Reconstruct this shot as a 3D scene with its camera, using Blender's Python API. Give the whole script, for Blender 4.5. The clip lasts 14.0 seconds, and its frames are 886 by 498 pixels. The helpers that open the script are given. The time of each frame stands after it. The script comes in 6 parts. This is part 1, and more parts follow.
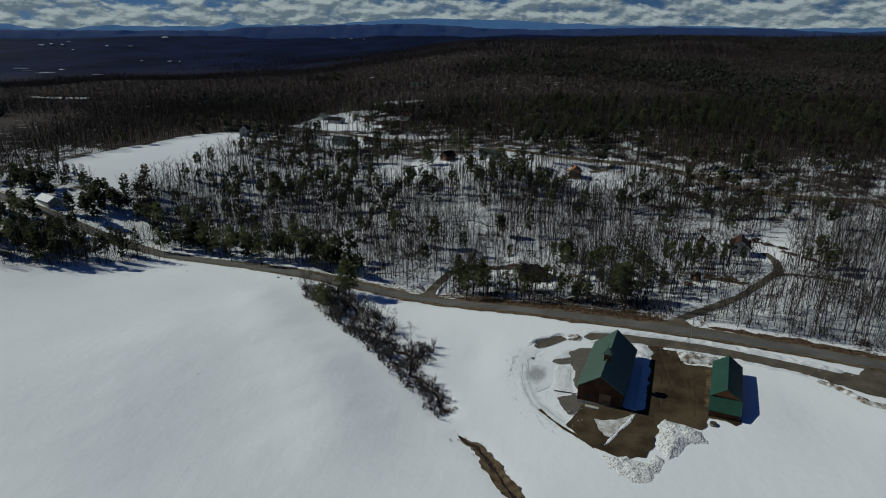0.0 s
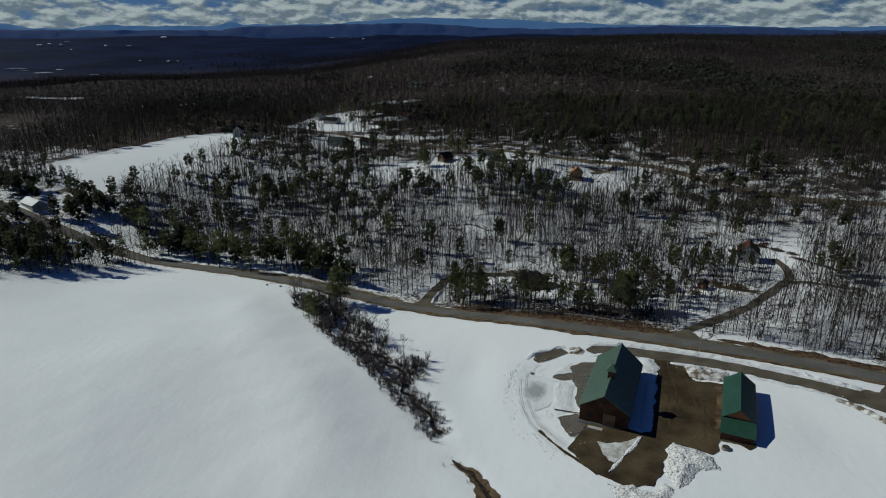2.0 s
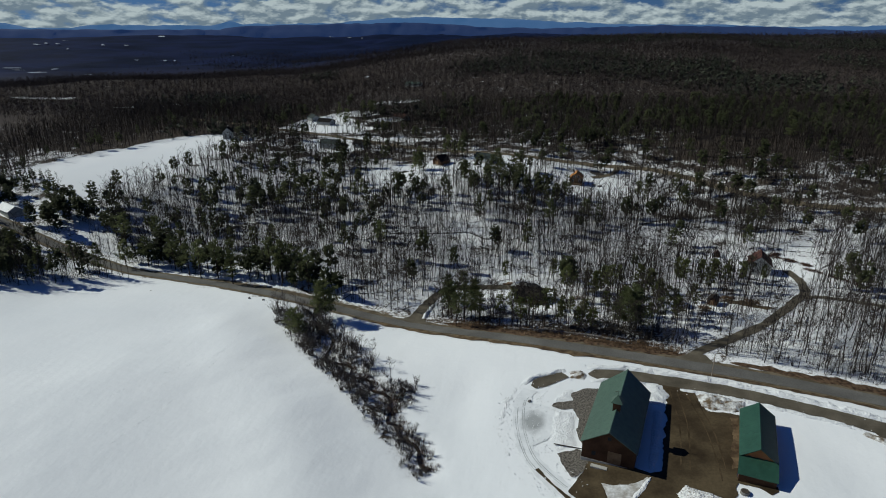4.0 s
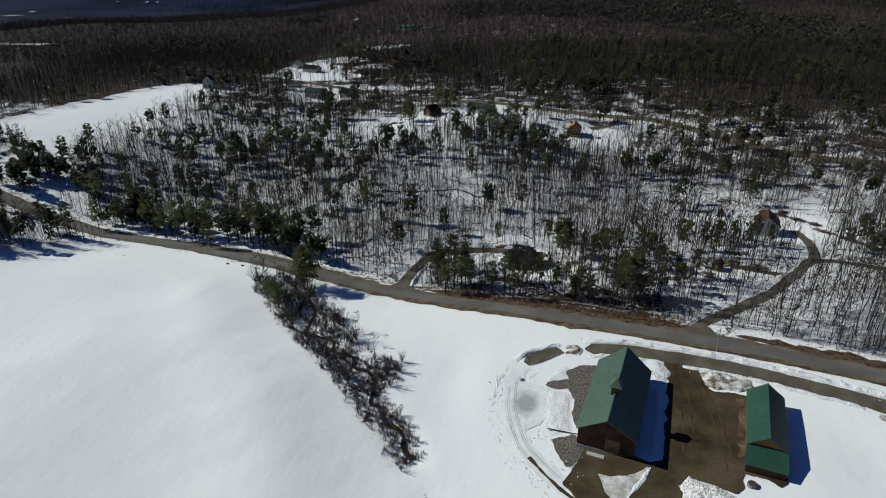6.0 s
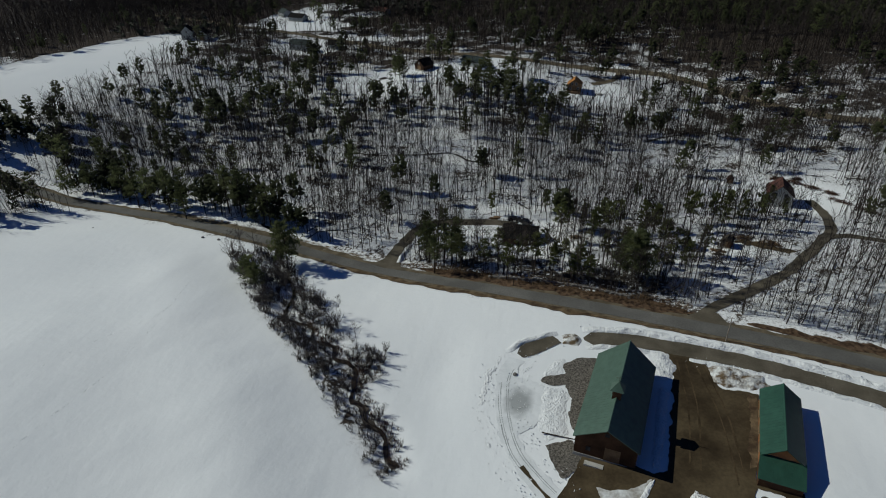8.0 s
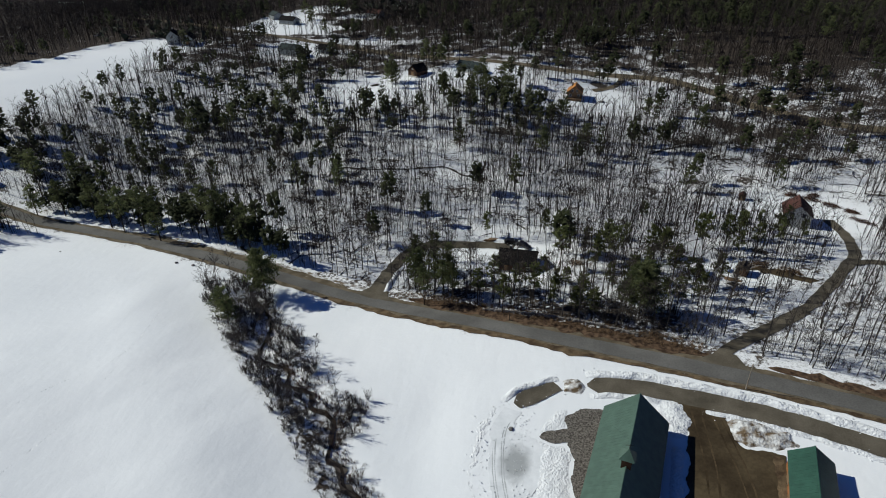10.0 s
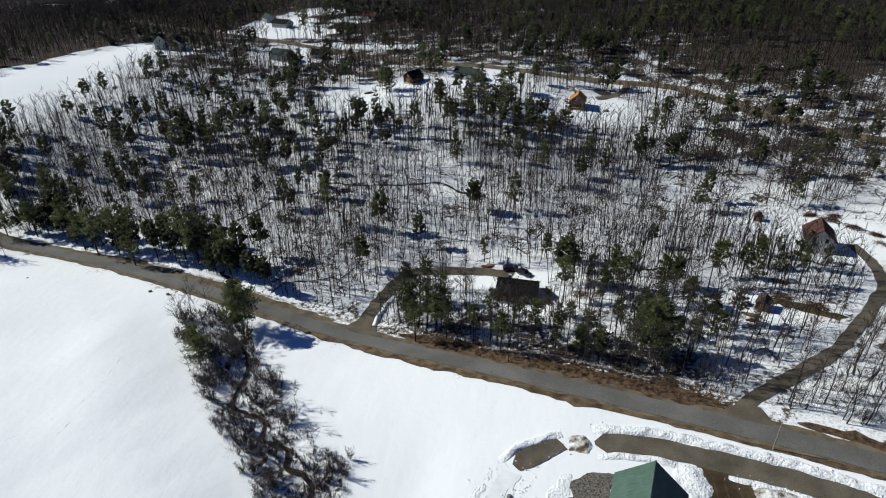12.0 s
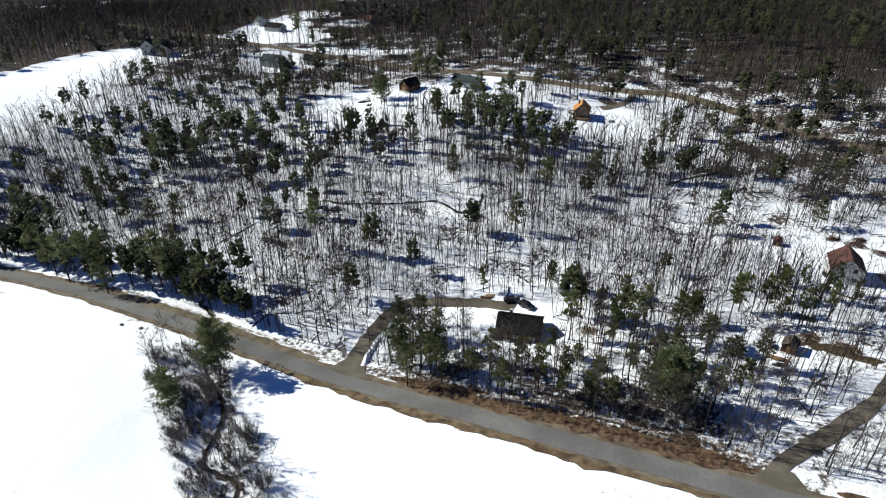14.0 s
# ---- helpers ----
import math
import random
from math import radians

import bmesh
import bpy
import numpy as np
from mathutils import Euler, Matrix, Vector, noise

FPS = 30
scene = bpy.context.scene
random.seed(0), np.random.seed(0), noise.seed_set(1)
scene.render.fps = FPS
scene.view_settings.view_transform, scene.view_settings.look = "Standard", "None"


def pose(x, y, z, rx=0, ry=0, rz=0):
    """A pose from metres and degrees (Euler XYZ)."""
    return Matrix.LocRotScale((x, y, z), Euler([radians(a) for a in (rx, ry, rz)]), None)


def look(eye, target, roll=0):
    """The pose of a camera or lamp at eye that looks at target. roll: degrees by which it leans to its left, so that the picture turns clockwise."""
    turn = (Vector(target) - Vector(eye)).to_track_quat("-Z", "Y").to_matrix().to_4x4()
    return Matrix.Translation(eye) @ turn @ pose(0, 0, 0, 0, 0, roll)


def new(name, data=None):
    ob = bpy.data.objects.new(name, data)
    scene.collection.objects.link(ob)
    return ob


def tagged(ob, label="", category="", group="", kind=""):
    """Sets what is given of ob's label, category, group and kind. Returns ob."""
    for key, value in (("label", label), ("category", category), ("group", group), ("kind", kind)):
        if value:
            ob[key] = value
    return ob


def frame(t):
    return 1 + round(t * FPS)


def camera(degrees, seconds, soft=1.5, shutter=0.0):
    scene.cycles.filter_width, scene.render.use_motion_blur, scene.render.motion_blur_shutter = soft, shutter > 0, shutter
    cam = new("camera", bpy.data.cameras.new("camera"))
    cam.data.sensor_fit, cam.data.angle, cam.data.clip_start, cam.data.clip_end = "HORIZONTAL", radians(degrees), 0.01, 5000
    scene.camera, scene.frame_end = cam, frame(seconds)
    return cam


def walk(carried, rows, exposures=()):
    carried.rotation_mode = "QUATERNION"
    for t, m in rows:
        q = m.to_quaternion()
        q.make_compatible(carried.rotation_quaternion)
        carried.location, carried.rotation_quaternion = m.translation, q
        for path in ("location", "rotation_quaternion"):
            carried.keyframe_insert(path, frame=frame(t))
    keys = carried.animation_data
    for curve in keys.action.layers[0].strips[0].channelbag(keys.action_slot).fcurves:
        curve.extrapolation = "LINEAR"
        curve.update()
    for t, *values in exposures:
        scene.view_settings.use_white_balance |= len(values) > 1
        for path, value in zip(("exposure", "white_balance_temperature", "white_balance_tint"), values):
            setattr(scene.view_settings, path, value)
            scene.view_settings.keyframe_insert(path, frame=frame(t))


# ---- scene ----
PATH = [
    (0, (-1.126, 1.646, 95.318), (-1.394, 3.511, 94.646), 0.1),
    (0.5, (-0.947, 3.632, 94.873), (-1.209, 5.499, 94.203), 0.1),
    (1, (-0.787, 6.301, 94.434), (-1.046, 8.168, 93.764), 0.1),
    (1.5, (-0.748, 9.196, 94.438), (-1.012, 11.062, 93.766), 0.1),
    (2, (-0.764, 12.684, 94.362), (-1.033, 14.547, 93.689), 0.0),
    (4.5, (0.079, 32.443, 93.572), (-0.189, 34.306, 92.897), -0.0),
    (5, (0.34, 36.427, 93.627), (0.075, 38.29, 92.949), -0.1),
    (5.5, (0.259, 40.196, 93.774), (0.0, 42.057, 93.09), -0.2),
    (6, (0.158, 43.472, 94.111), (-0.088, 45.272, 93.276), -0.2),
    (6.5, (0.362, 48.012, 94.756), (0.127, 49.741, 93.78), -0.2),
    (7, (0.432, 52.083, 94.654), (0.199, 53.813, 93.678), -0.2),
    (7.5, (0.48, 56.168, 94.908), (0.249, 57.897, 93.929), -0.2),
    (8, (0.681, 60.436, 95.032), (0.451, 62.163, 94.051), -0.3),
    (10.5, (1.261, 82.295, 95.171), (1.03, 84.02, 94.185), -0.6),
    (11, (1.254, 86.483, 95.268), (1.022, 88.207, 94.281), -0.6),
    (11.5, (1.182, 90.739, 95.365), (0.951, 92.463, 94.377), -0.7),
    (12, (1.177, 94.868, 95.562), (0.944, 96.591, 94.573), -0.7),
    (12.5, (1.083, 99.097, 95.911), (0.849, 100.818, 94.92), -0.8),
    (13, (0.87, 103.381, 96.029), (0.636, 105.101, 95.036), -0.8),
    (13.5, (0.673, 107.457, 96.132), (0.438, 109.178, 95.139), -0.8),
    (14, (0.186, 111.446, 95.943), (-0.046, 113.168, 94.952), -0.7),
]
cam = camera(71.7, 14.0, soft=1.0)
walk(cam, [(t, look(eye, target, roll)) for t, eye, target, roll in PATH],
     exposures=[(0, -0.92, 6200, -3), (2.2, -0.80, 6200, -3), (4.4, -0.43, 6230, -1), (5, -0.34, 6250, 0), (6.4, -0.45, 6250, -1), (7.2, -0.68, 6250, -2), (8.2, -0.86, 6250, -2), (10.3, -0.25, 6220, 1.5),
                (11, -0.16, 6220, 1.5), (12.4, 0.11, 6200, 2), (14, 0.53, 6180, 2.5)])

# ---- world, sun ----
SUN_AZ, SUN_EL = radians(-78), radians(35)
world = bpy.data.worlds.new("winter_sky")
scene.world = world
world.use_nodes = True
wn, wl = world.node_tree.nodes, world.node_tree.links
sky = wn.new("ShaderNodeTexSky")
sky.sky_type, sky.sun_disc = "NISHITA", False
sky.sun_elevation, sky.sun_rotation = SUN_EL, SUN_AZ
sky.air_density, sky.dust_density, sky.ozone_density = 1.0, 0.0, 8.0
wtc, wsep, wmul = wn.new("ShaderNodeTexCoord"), wn.new("ShaderNodeSeparateXYZ"), wn.new("ShaderNodeVectorMath")
wmul.operation, wmul.inputs[1].default_value = "MULTIPLY", (22, 22, 58)
wl.new(wtc.outputs["Generated"], wmul.inputs[0])
wl.new(wtc.outputs["Generated"], wsep.inputs[0])
# the blue of the higher sky between the clouds
wlift, wnorm = wn.new("ShaderNodeVectorMath"), wn.new("ShaderNodeVectorMath")
wlift.operation, wlift.inputs[1].default_value, wnorm.operation = "ADD", (0, 0, 0.05), "NORMALIZE"
wl.new(wtc.outputs["Generated"], wlift.inputs[0])
wl.new(wlift.outputs[0], wnorm.inputs[0])
wl.new(wnorm.outputs[0], sky.inputs["Vector"])
def cloud_noise(vector):
    k = wn.new("ShaderNodeTexNoise")
    k.inputs["Scale"].default_value, k.inputs["Detail"].default_value, k.inputs["Roughness"].default_value = 1.0, 9, 0.58
    wl.new(vector, k.inputs["Vector"])
    return k.outputs["Fac"]


def sky_math(operation, a, b):
    k = wn.new("ShaderNodeMath")
    k.operation = operation
    for socket, v in zip(k.inputs, (a, b)):
        if isinstance(v, (int, float)):
            socket.default_value = v
        else:
            wl.new(v, socket)
    return k.outputs[0]


# heaps of cumulus: thick towards the horizon, lit from above, grey beneath
wup = wn.new("ShaderNodeVectorMath")
wup.operation, wup.inputs[1].default_value = "ADD", (-0.1, 0, 0.3)
wl.new(wmul.outputs[0], wup.inputs[0])
wbody, wabove = cloud_noise(wmul.outputs[0]), cloud_noise(wup.outputs[0])
wthin = wn.new("ShaderNodeMapRange")
wthin.inputs["From Min"].default_value, wthin.inputs["From Max"].default_value = 0.0, 0.22
wthin.inputs["To Min"].default_value, wthin.inputs["To Max"].default_value = 0.17, -0.42
wl.new(wsep.outputs["Z"], wthin.inputs["Value"])
wramp = wn.new("ShaderNodeValToRGB")
wramp.color_ramp.elements[0].position, wramp.color_ramp.elements[1].position = 0.44, 0.58
wl.new(sky_math("ADD", wbody, wthin.outputs[0]), wramp.inputs["Fac"])
wcloud = wn.new("ShaderNodeValToRGB")
wcloud.color_ramp.elements[0].color, wcloud.color_ramp.elements[1].color = (5.0, 6.2, 7.8, 1), (13.6, 14.6, 15.4, 1)
wcloud.color_ramp.elements[0].position, wcloud.color_ramp.elements[1].position = 0.42, 0.62
wl.new(sky_math("ADD", sky_math("MULTIPLY", sky_math("SUBTRACT", wbody, wabove), 1.3), 0.5), wcloud.inputs["Fac"])
wmix = wn.new("ShaderNodeMix")
wmix.data_type = "RGBA"
wl.new(wramp.outputs["Color"], wmix.inputs["Factor"])
wblue = wn.new("ShaderNodeMix")
wblue.data_type, wblue.blend_type = "RGBA", "MULTIPLY"
wblue.inputs["Factor"].default_value, wblue.inputs["B"].default_value = 1.0, (0.62, 0.72, 1.1, 1)
wl.new(sky.outputs["Color"], wblue.inputs["A"])
wl.new(wblue.outputs["Result"], wmix.inputs["A"])
wl.new(wcloud.outputs["Color"], wmix.inputs["B"])
wl.new(wmix.outputs["Result"], wn["Background"].inputs["Color"])
wn["Background"].inputs["Strength"].default_value = 0.046
sun = new("sun", bpy.data.lights.new("sun", "SUN"))
sun.data.energy, sun.data.angle, sun.data.color = 5.0, radians(0.5), (1.0, 0.95, 0.88)
sun_way = Vector((math.sin(SUN_AZ) * math.cos(SUN_EL), math.cos(SUN_AZ) * math.cos(SUN_EL), math.sin(SUN_EL)))
sun.matrix_world = look(sun_way * 300, (0, 0, 0))


# ---- materials ----
def material(name, c1, c2, scale=1.0, rough=0.8, metal=0.0, fine=12.0, bump=0.3, c3=None, spread=0.5, random_tint=0.0, dist=0.05, grain=0.55):
    """Two colours in large patches, a fine grain over them, and relief from both."""
    m = bpy.data.materials.new(name)
    m.use_nodes = True
    n, l = m.node_tree.nodes, m.node_tree.links
    b = n["Principled BSDF"]
    tc = n.new("ShaderNodeTexCoord")
    geo = n.new("ShaderNodeNewGeometry")
    big, small = n.new("ShaderNodeTexNoise"), n.new("ShaderNodeTexNoise")
    for k, s, d in ((big, scale, 4), (small, fine, 3)):
        k.inputs["Scale"].default_value, k.inputs["Detail"].default_value = s, d
        l.new(geo.outputs["Position"], k.inputs["Vector"])
    ramp = n.new("ShaderNodeValToRGB")
    e = ramp.color_ramp.elements
    e[0].position, e[1].position = 0.5 - spread * 0.3, 0.5 + spread * 0.3
    e[0].color, e[1].color = (*c1, 1), (*c2, 1)
    l.new(big.outputs["Fac"], ramp.inputs["Fac"])
    mix = n.new("ShaderNodeMix")
    mix.data_type, mix.blend_type = "RGBA", "MULTIPLY"
    mix.inputs["Factor"].default_value = grain
    gr = n.new("ShaderNodeValToRGB")
    gr.color_ramp.elements[0].position, gr.color_ramp.elements[1].position = 0.3, 0.65
    gr.color_ramp.elements[0].color = (0.55, 0.55, 0.55, 1)
    l.new(small.outputs["Fac"], gr.inputs["Fac"])
    l.new(ramp.outputs["Color"], mix.inputs["A"])
    l.new(gr.outputs["Color"], mix.inputs["B"])
    out = mix.outputs["Result"]
    if random_tint:
        info, hsv, mr = n.new("ShaderNodeObjectInfo"), n.new("ShaderNodeHueSaturation"), n.new("ShaderNodeMapRange")
        mr.inputs["To Min"].default_value, mr.inputs["To Max"].default_value = 1 - random_tint, 1 + random_tint
        l.new(info.outputs["Random"], mr.inputs["Value"])
        l.new(mr.outputs[0], hsv.inputs["Value"])
        l.new(out, hsv.inputs["Color"])
        out = hsv.outputs["Color"]
    l.new(out, b.inputs["Base Color"])
    b.inputs["Roughness"].default_value, b.inputs["Metallic"].default_value = rough, metal
    b.inputs["Specular IOR Level"].default_value = 0.1 if rough >= 0.7 else 0.4
    if bump:
        bp = n.new("ShaderNodeBump")
        bp.inputs["Strength"].default_value, bp.inputs["Distance"].default_value = bump, dist
        l.new(small.outputs["Fac"], bp.inputs["Height"])
        l.new(bp.outputs["Normal"], b.inputs["Normal"])
    return m


M_ASPHALT = material("asphalt", (0.120, 0.115, 0.107), (0.172, 0.165, 0.153), 0.12, 0.85, fine=3.0, bump=0.2)
M_SHOULDER = material("sandy_shoulder", (0.10, 0.08, 0.053), (0.19, 0.155, 0.108), 0.35, 0.95, fine=4.0)
M_DIRT = material("wet_dirt", (0.040, 0.028, 0.016), (0.104, 0.078, 0.045), 0.13, 0.8, fine=1.6, bump=0.5, dist=0.12)
M_WETLEAF = material("wet_leaves", (0.022, 0.017, 0.013), (0.075, 0.058, 0.044), 0.8, 0.6, fine=3.0, bump=0.4)
M_RUT = material("worn_dirt", (0.036, 0.025, 0.014), (0.094, 0.067, 0.038), 0.2, 0.85, fine=2.5, bump=0.3)
M_LANE = material("damp_gravel_lane", (0.085, 0.073, 0.054), (0.148, 0.128, 0.097), 0.2, 0.85, fine=3.5, bump=0.3)
M_GRAVEL = material("crushed_stone", (0.070, 0.061, 0.052), (0.27, 0.245, 0.212), 2.8, 0.9, fine=9.0, bump=1.0, dist=0.2)
M_LEAFBANK = material("leafy_bank", (0.040, 0.025, 0.017), (0.165, 0.108, 0.068), 0.9, 0.95, fine=5.0, bump=1.0, dist=0.2)
M_VERGE = material("dead_grass", (0.068, 0.046, 0.029), (0.185, 0.134, 0.080), 0.5, 0.95, fine=5.0, bump=0.8, dist=0.15)
M_SNOWBANK = material("crusted_snow", (0.78, 0.79, 0.80), (0.86, 0.865, 0.87), 0.5, 0.6, fine=2.2, bump=1.0, dist=0.35, grain=0.14)
M_DIRTYSNOW = material("dirty_snow", (0.16, 0.115, 0.07), (0.82, 0.82, 0.81), 0.55, 0.7, fine=2.0, bump=1.0, dist=0.35, spread=0.4, grain=0.45)
M_SPECKSNOW = material("snow_with_specks_of_earth", (0.20, 0.155, 0.11), (0.82, 0.82, 0.81), 2.4, 0.7, fine=2.0, bump=1.0, dist=0.35, spread=0.2, grain=0.3)
e = next(n for n in M_SPECKSNOW.node_tree.nodes if n.type == "VALTORGB").color_ramp.elements
e[0].position, e[1].position = 0.31, 0.47
M_TRODDEN = material("trodden_snow", (0.30, 0.265, 0.22), (0.78, 0.785, 0.785), 0.45, 0.7, fine=1.8, bump=0.6, dist=0.2, spread=0.7, grain=0.35)
M_SLUSH = material("grey_slush_ice", (0.34, 0.35, 0.355), (0.52, 0.53, 0.535), 0.22, 0.5, fine=2.0, bump=0.1, grain=0.2)
M_PACKED = material("packed_snow", (0.72, 0.735, 0.745), (0.83, 0.84, 0.85), 0.3, 0.6, fine=1.5, bump=0.3, grain=0.12)
M_WATER = material("dark_brook_water", (0.018, 0.014, 0.010), (0.05, 0.038, 0.026), 0.4, 0.12, fine=3.0, bump=0.15)
M_BARK = material("grey_bark", (0.045, 0.038, 0.033), (0.105, 0.092, 0.08), 0.5, 0.9, fine=6.0, bump=0.4, random_tint=0.35)
M_TWIG = material("bare_twigs", (0.055, 0.044, 0.038), (0.10, 0.083, 0.07), 0.25, 0.9, fine=3.0, bump=0, random_tint=0.3)
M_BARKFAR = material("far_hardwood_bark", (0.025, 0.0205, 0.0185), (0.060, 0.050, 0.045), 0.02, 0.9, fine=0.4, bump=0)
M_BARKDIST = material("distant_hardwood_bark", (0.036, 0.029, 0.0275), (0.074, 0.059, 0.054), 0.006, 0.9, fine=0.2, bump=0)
M_PINEBARK = material("pine_bark", (0.04, 0.03, 0.024), (0.08, 0.06, 0.047), 0.6, 0.9, fine=6.0)
M_NEEDLE = material("pine_needles", (0.085, 0.100, 0.046), (0.185, 0.198, 0.092), 0.35, 0.7, fine=3.0, bump=0, random_tint=0.35)
M_YOUNGNEEDLE = material("olive_pine_needles", (0.10, 0.114, 0.044), (0.20, 0.212, 0.085), 0.35, 0.7, fine=3.0, bump=0, random_tint=0.3)
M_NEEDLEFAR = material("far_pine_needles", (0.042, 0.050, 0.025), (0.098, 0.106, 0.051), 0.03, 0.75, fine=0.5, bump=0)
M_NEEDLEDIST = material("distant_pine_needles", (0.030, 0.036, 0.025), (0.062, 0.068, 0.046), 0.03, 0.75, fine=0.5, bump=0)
M_REDBRUSH = material("red_brown_brush", (0.060, 0.034, 0.026), (0.13, 0.075, 0.055), 0.4, 0.95, fine=4.0, bump=0)
M_ALDER = material("grey_alder_twigs", (0.085, 0.072, 0.066), (0.165, 0.145, 0.132), 0.25, 0.9, fine=3.0, bump=0, random_tint=0.3)
for m in (M_NEEDLE, M_YOUNGNEEDLE, M_NEEDLEFAR):
    # needles let some light through
    n, l = m.node_tree.nodes, m.node_tree.links
    glow, both = n.new("ShaderNodeBsdfTranslucent"), n.new("ShaderNodeMixShader")
    l.new(n["Principled BSDF"].inputs["Base Color"].links[0].from_socket, glow.inputs["Color"])
    both.inputs["Fac"].default_value = 0.45
    l.new(n["Principled BSDF"].outputs[0], both.inputs[1])
    l.new(glow.outputs[0], both.inputs[2])
    l.new(both.outputs[0], n["Material Output"].inputs["Surface"])
M_BRUSH = material("dry_brush", (0.10, 0.062, 0.037), (0.23, 0.155, 0.092), 0.4, 0.95, fine=4.0, bump=0)
M_GREENROOF = material("green_metal_roof", (0.072, 0.118, 0.088), (0.082, 0.132, 0.099), 0.05, 0.42, fine=0.8, bump=0.03)
M_DARKGREENROOF = material("dark_green_metal_roof", (0.026, 0.075, 0.050), (0.036, 0.095, 0.065), 0.08, 0.45, fine=0.8, bump=0.03)
M_DARKROOF = material("dark_shingles", (0.007, 0.0065, 0.007), (0.015, 0.014, 0.014), 0.5, 0.9, fine=5.0)
M_REDROOF = material("maroon_shingles", (0.072, 0.033, 0.027), (0.108, 0.052, 0.043), 0.5, 0.85, fine=5.0)
M_ORANGEROOF = material("orange_rust_roof", (0.42, 0.16, 0.035), (0.58, 0.26, 0.06), 0.5, 0.6, fine=4.0)
M_GREYROOF = material("grey_green_shingles", (0.034, 0.046, 0.045), (0.058, 0.072, 0.07), 0.5, 0.85, fine=5.0)
M_BROWNWOOD = material("brown_board_siding", (0.050, 0.026, 0.015), (0.092, 0.048, 0.027), 0.4, 0.75, fine=5.0)
M_CEDAR = material("reddish_cedar_siding", (0.24, 0.10, 0.04), (0.36, 0.16, 0.07), 0.4, 0.7, fine=5.0)
M_LOGWOOD = material("weathered_brown_siding", (0.16, 0.10, 0.055), (0.26, 0.17, 0.10), 0.5, 0.8, fine=5.0)
M_WHITE = material("white_clapboard", (0.66, 0.66, 0.62), (0.78, 0.78, 0.75), 0.5, 0.6, fine=4.0, bump=0.1)
M_GREYWALL = material("grey_clapboard", (0.28, 0.30, 0.30), (0.38, 0.40, 0.39), 0.5, 0.7, fine=4.0, bump=0.1)
M_CONCRETE = material("concrete", (0.40, 0.38, 0.35), (0.55, 0.53, 0.49), 0.6, 0.85, fine=5.0)
M_GREYWOOD = material("weathered_pole_wood", (0.22, 0.18, 0.14), (0.36, 0.31, 0.25), 1.0, 0.85, fine=8.0)
M_DARKPOLE = material("dark_pole_wood", (0.05, 0.04, 0.032), (0.10, 0.08, 0.065), 1.0, 0.85, fine=8.0)
M_PLAINGLASS = material("window_glass", (0.03, 0.035, 0.04), (0.05, 0.055, 0.065), 0.5, 0.06, fine=2.0, bump=0)
M_BLACKPAINT = material("black_car_paint", (0.012, 0.012, 0.014), (0.02, 0.02, 0.023), 0.5, 0.25, fine=3.0, bump=0)
M_RUBBER = material("tyre_rubber", (0.015, 0.015, 0.015), (0.03, 0.03, 0.03), 2.0, 0.9, fine=9.0)
M_STEEL = material("dull_steel", (0.4, 0.4, 0.4), (0.55, 0.55, 0.55), 1.0, 0.4, 0.8, fine=5.0, bump=0)
M_LAMPGLASS = material("clear_lamp_glass", (0.6, 0.6, 0.58), (0.75, 0.75, 0.72), 1.0, 0.15, fine=4.0, bump=0)
M_BLUETARP = material("blue_tarp", (0.03, 0.11, 0.35), (0.05, 0.17, 0.48), 1.0, 0.5, fine=3.0)
# far snow dimmed and blued in its colour, as by distance haze
M_FARSNOW = material("far_blued_snow", (0.40, 0.43, 0.48), (0.62, 0.65, 0.70), 0.02, 0.8, fine=0.3, bump=0, grain=0.3)
M_STONE = material("field_stone", (0.16, 0.15, 0.14), (0.30, 0.28, 0.26), 0.9, 0.9, fine=4.0, bump=0.6)
# ridges glow blue by themselves: distance haze put in as emission
def haze_glow(name, colour):
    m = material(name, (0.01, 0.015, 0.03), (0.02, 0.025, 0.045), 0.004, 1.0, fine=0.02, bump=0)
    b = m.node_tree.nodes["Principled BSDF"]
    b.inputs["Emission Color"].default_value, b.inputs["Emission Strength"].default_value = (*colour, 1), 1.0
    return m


M_MOUNTAIN = haze_glow("hazed_blue_mountains", (0.070, 0.150, 0.325))
M_HILLS = haze_glow("hazed_navy_hills", (0.016, 0.033, 0.105))


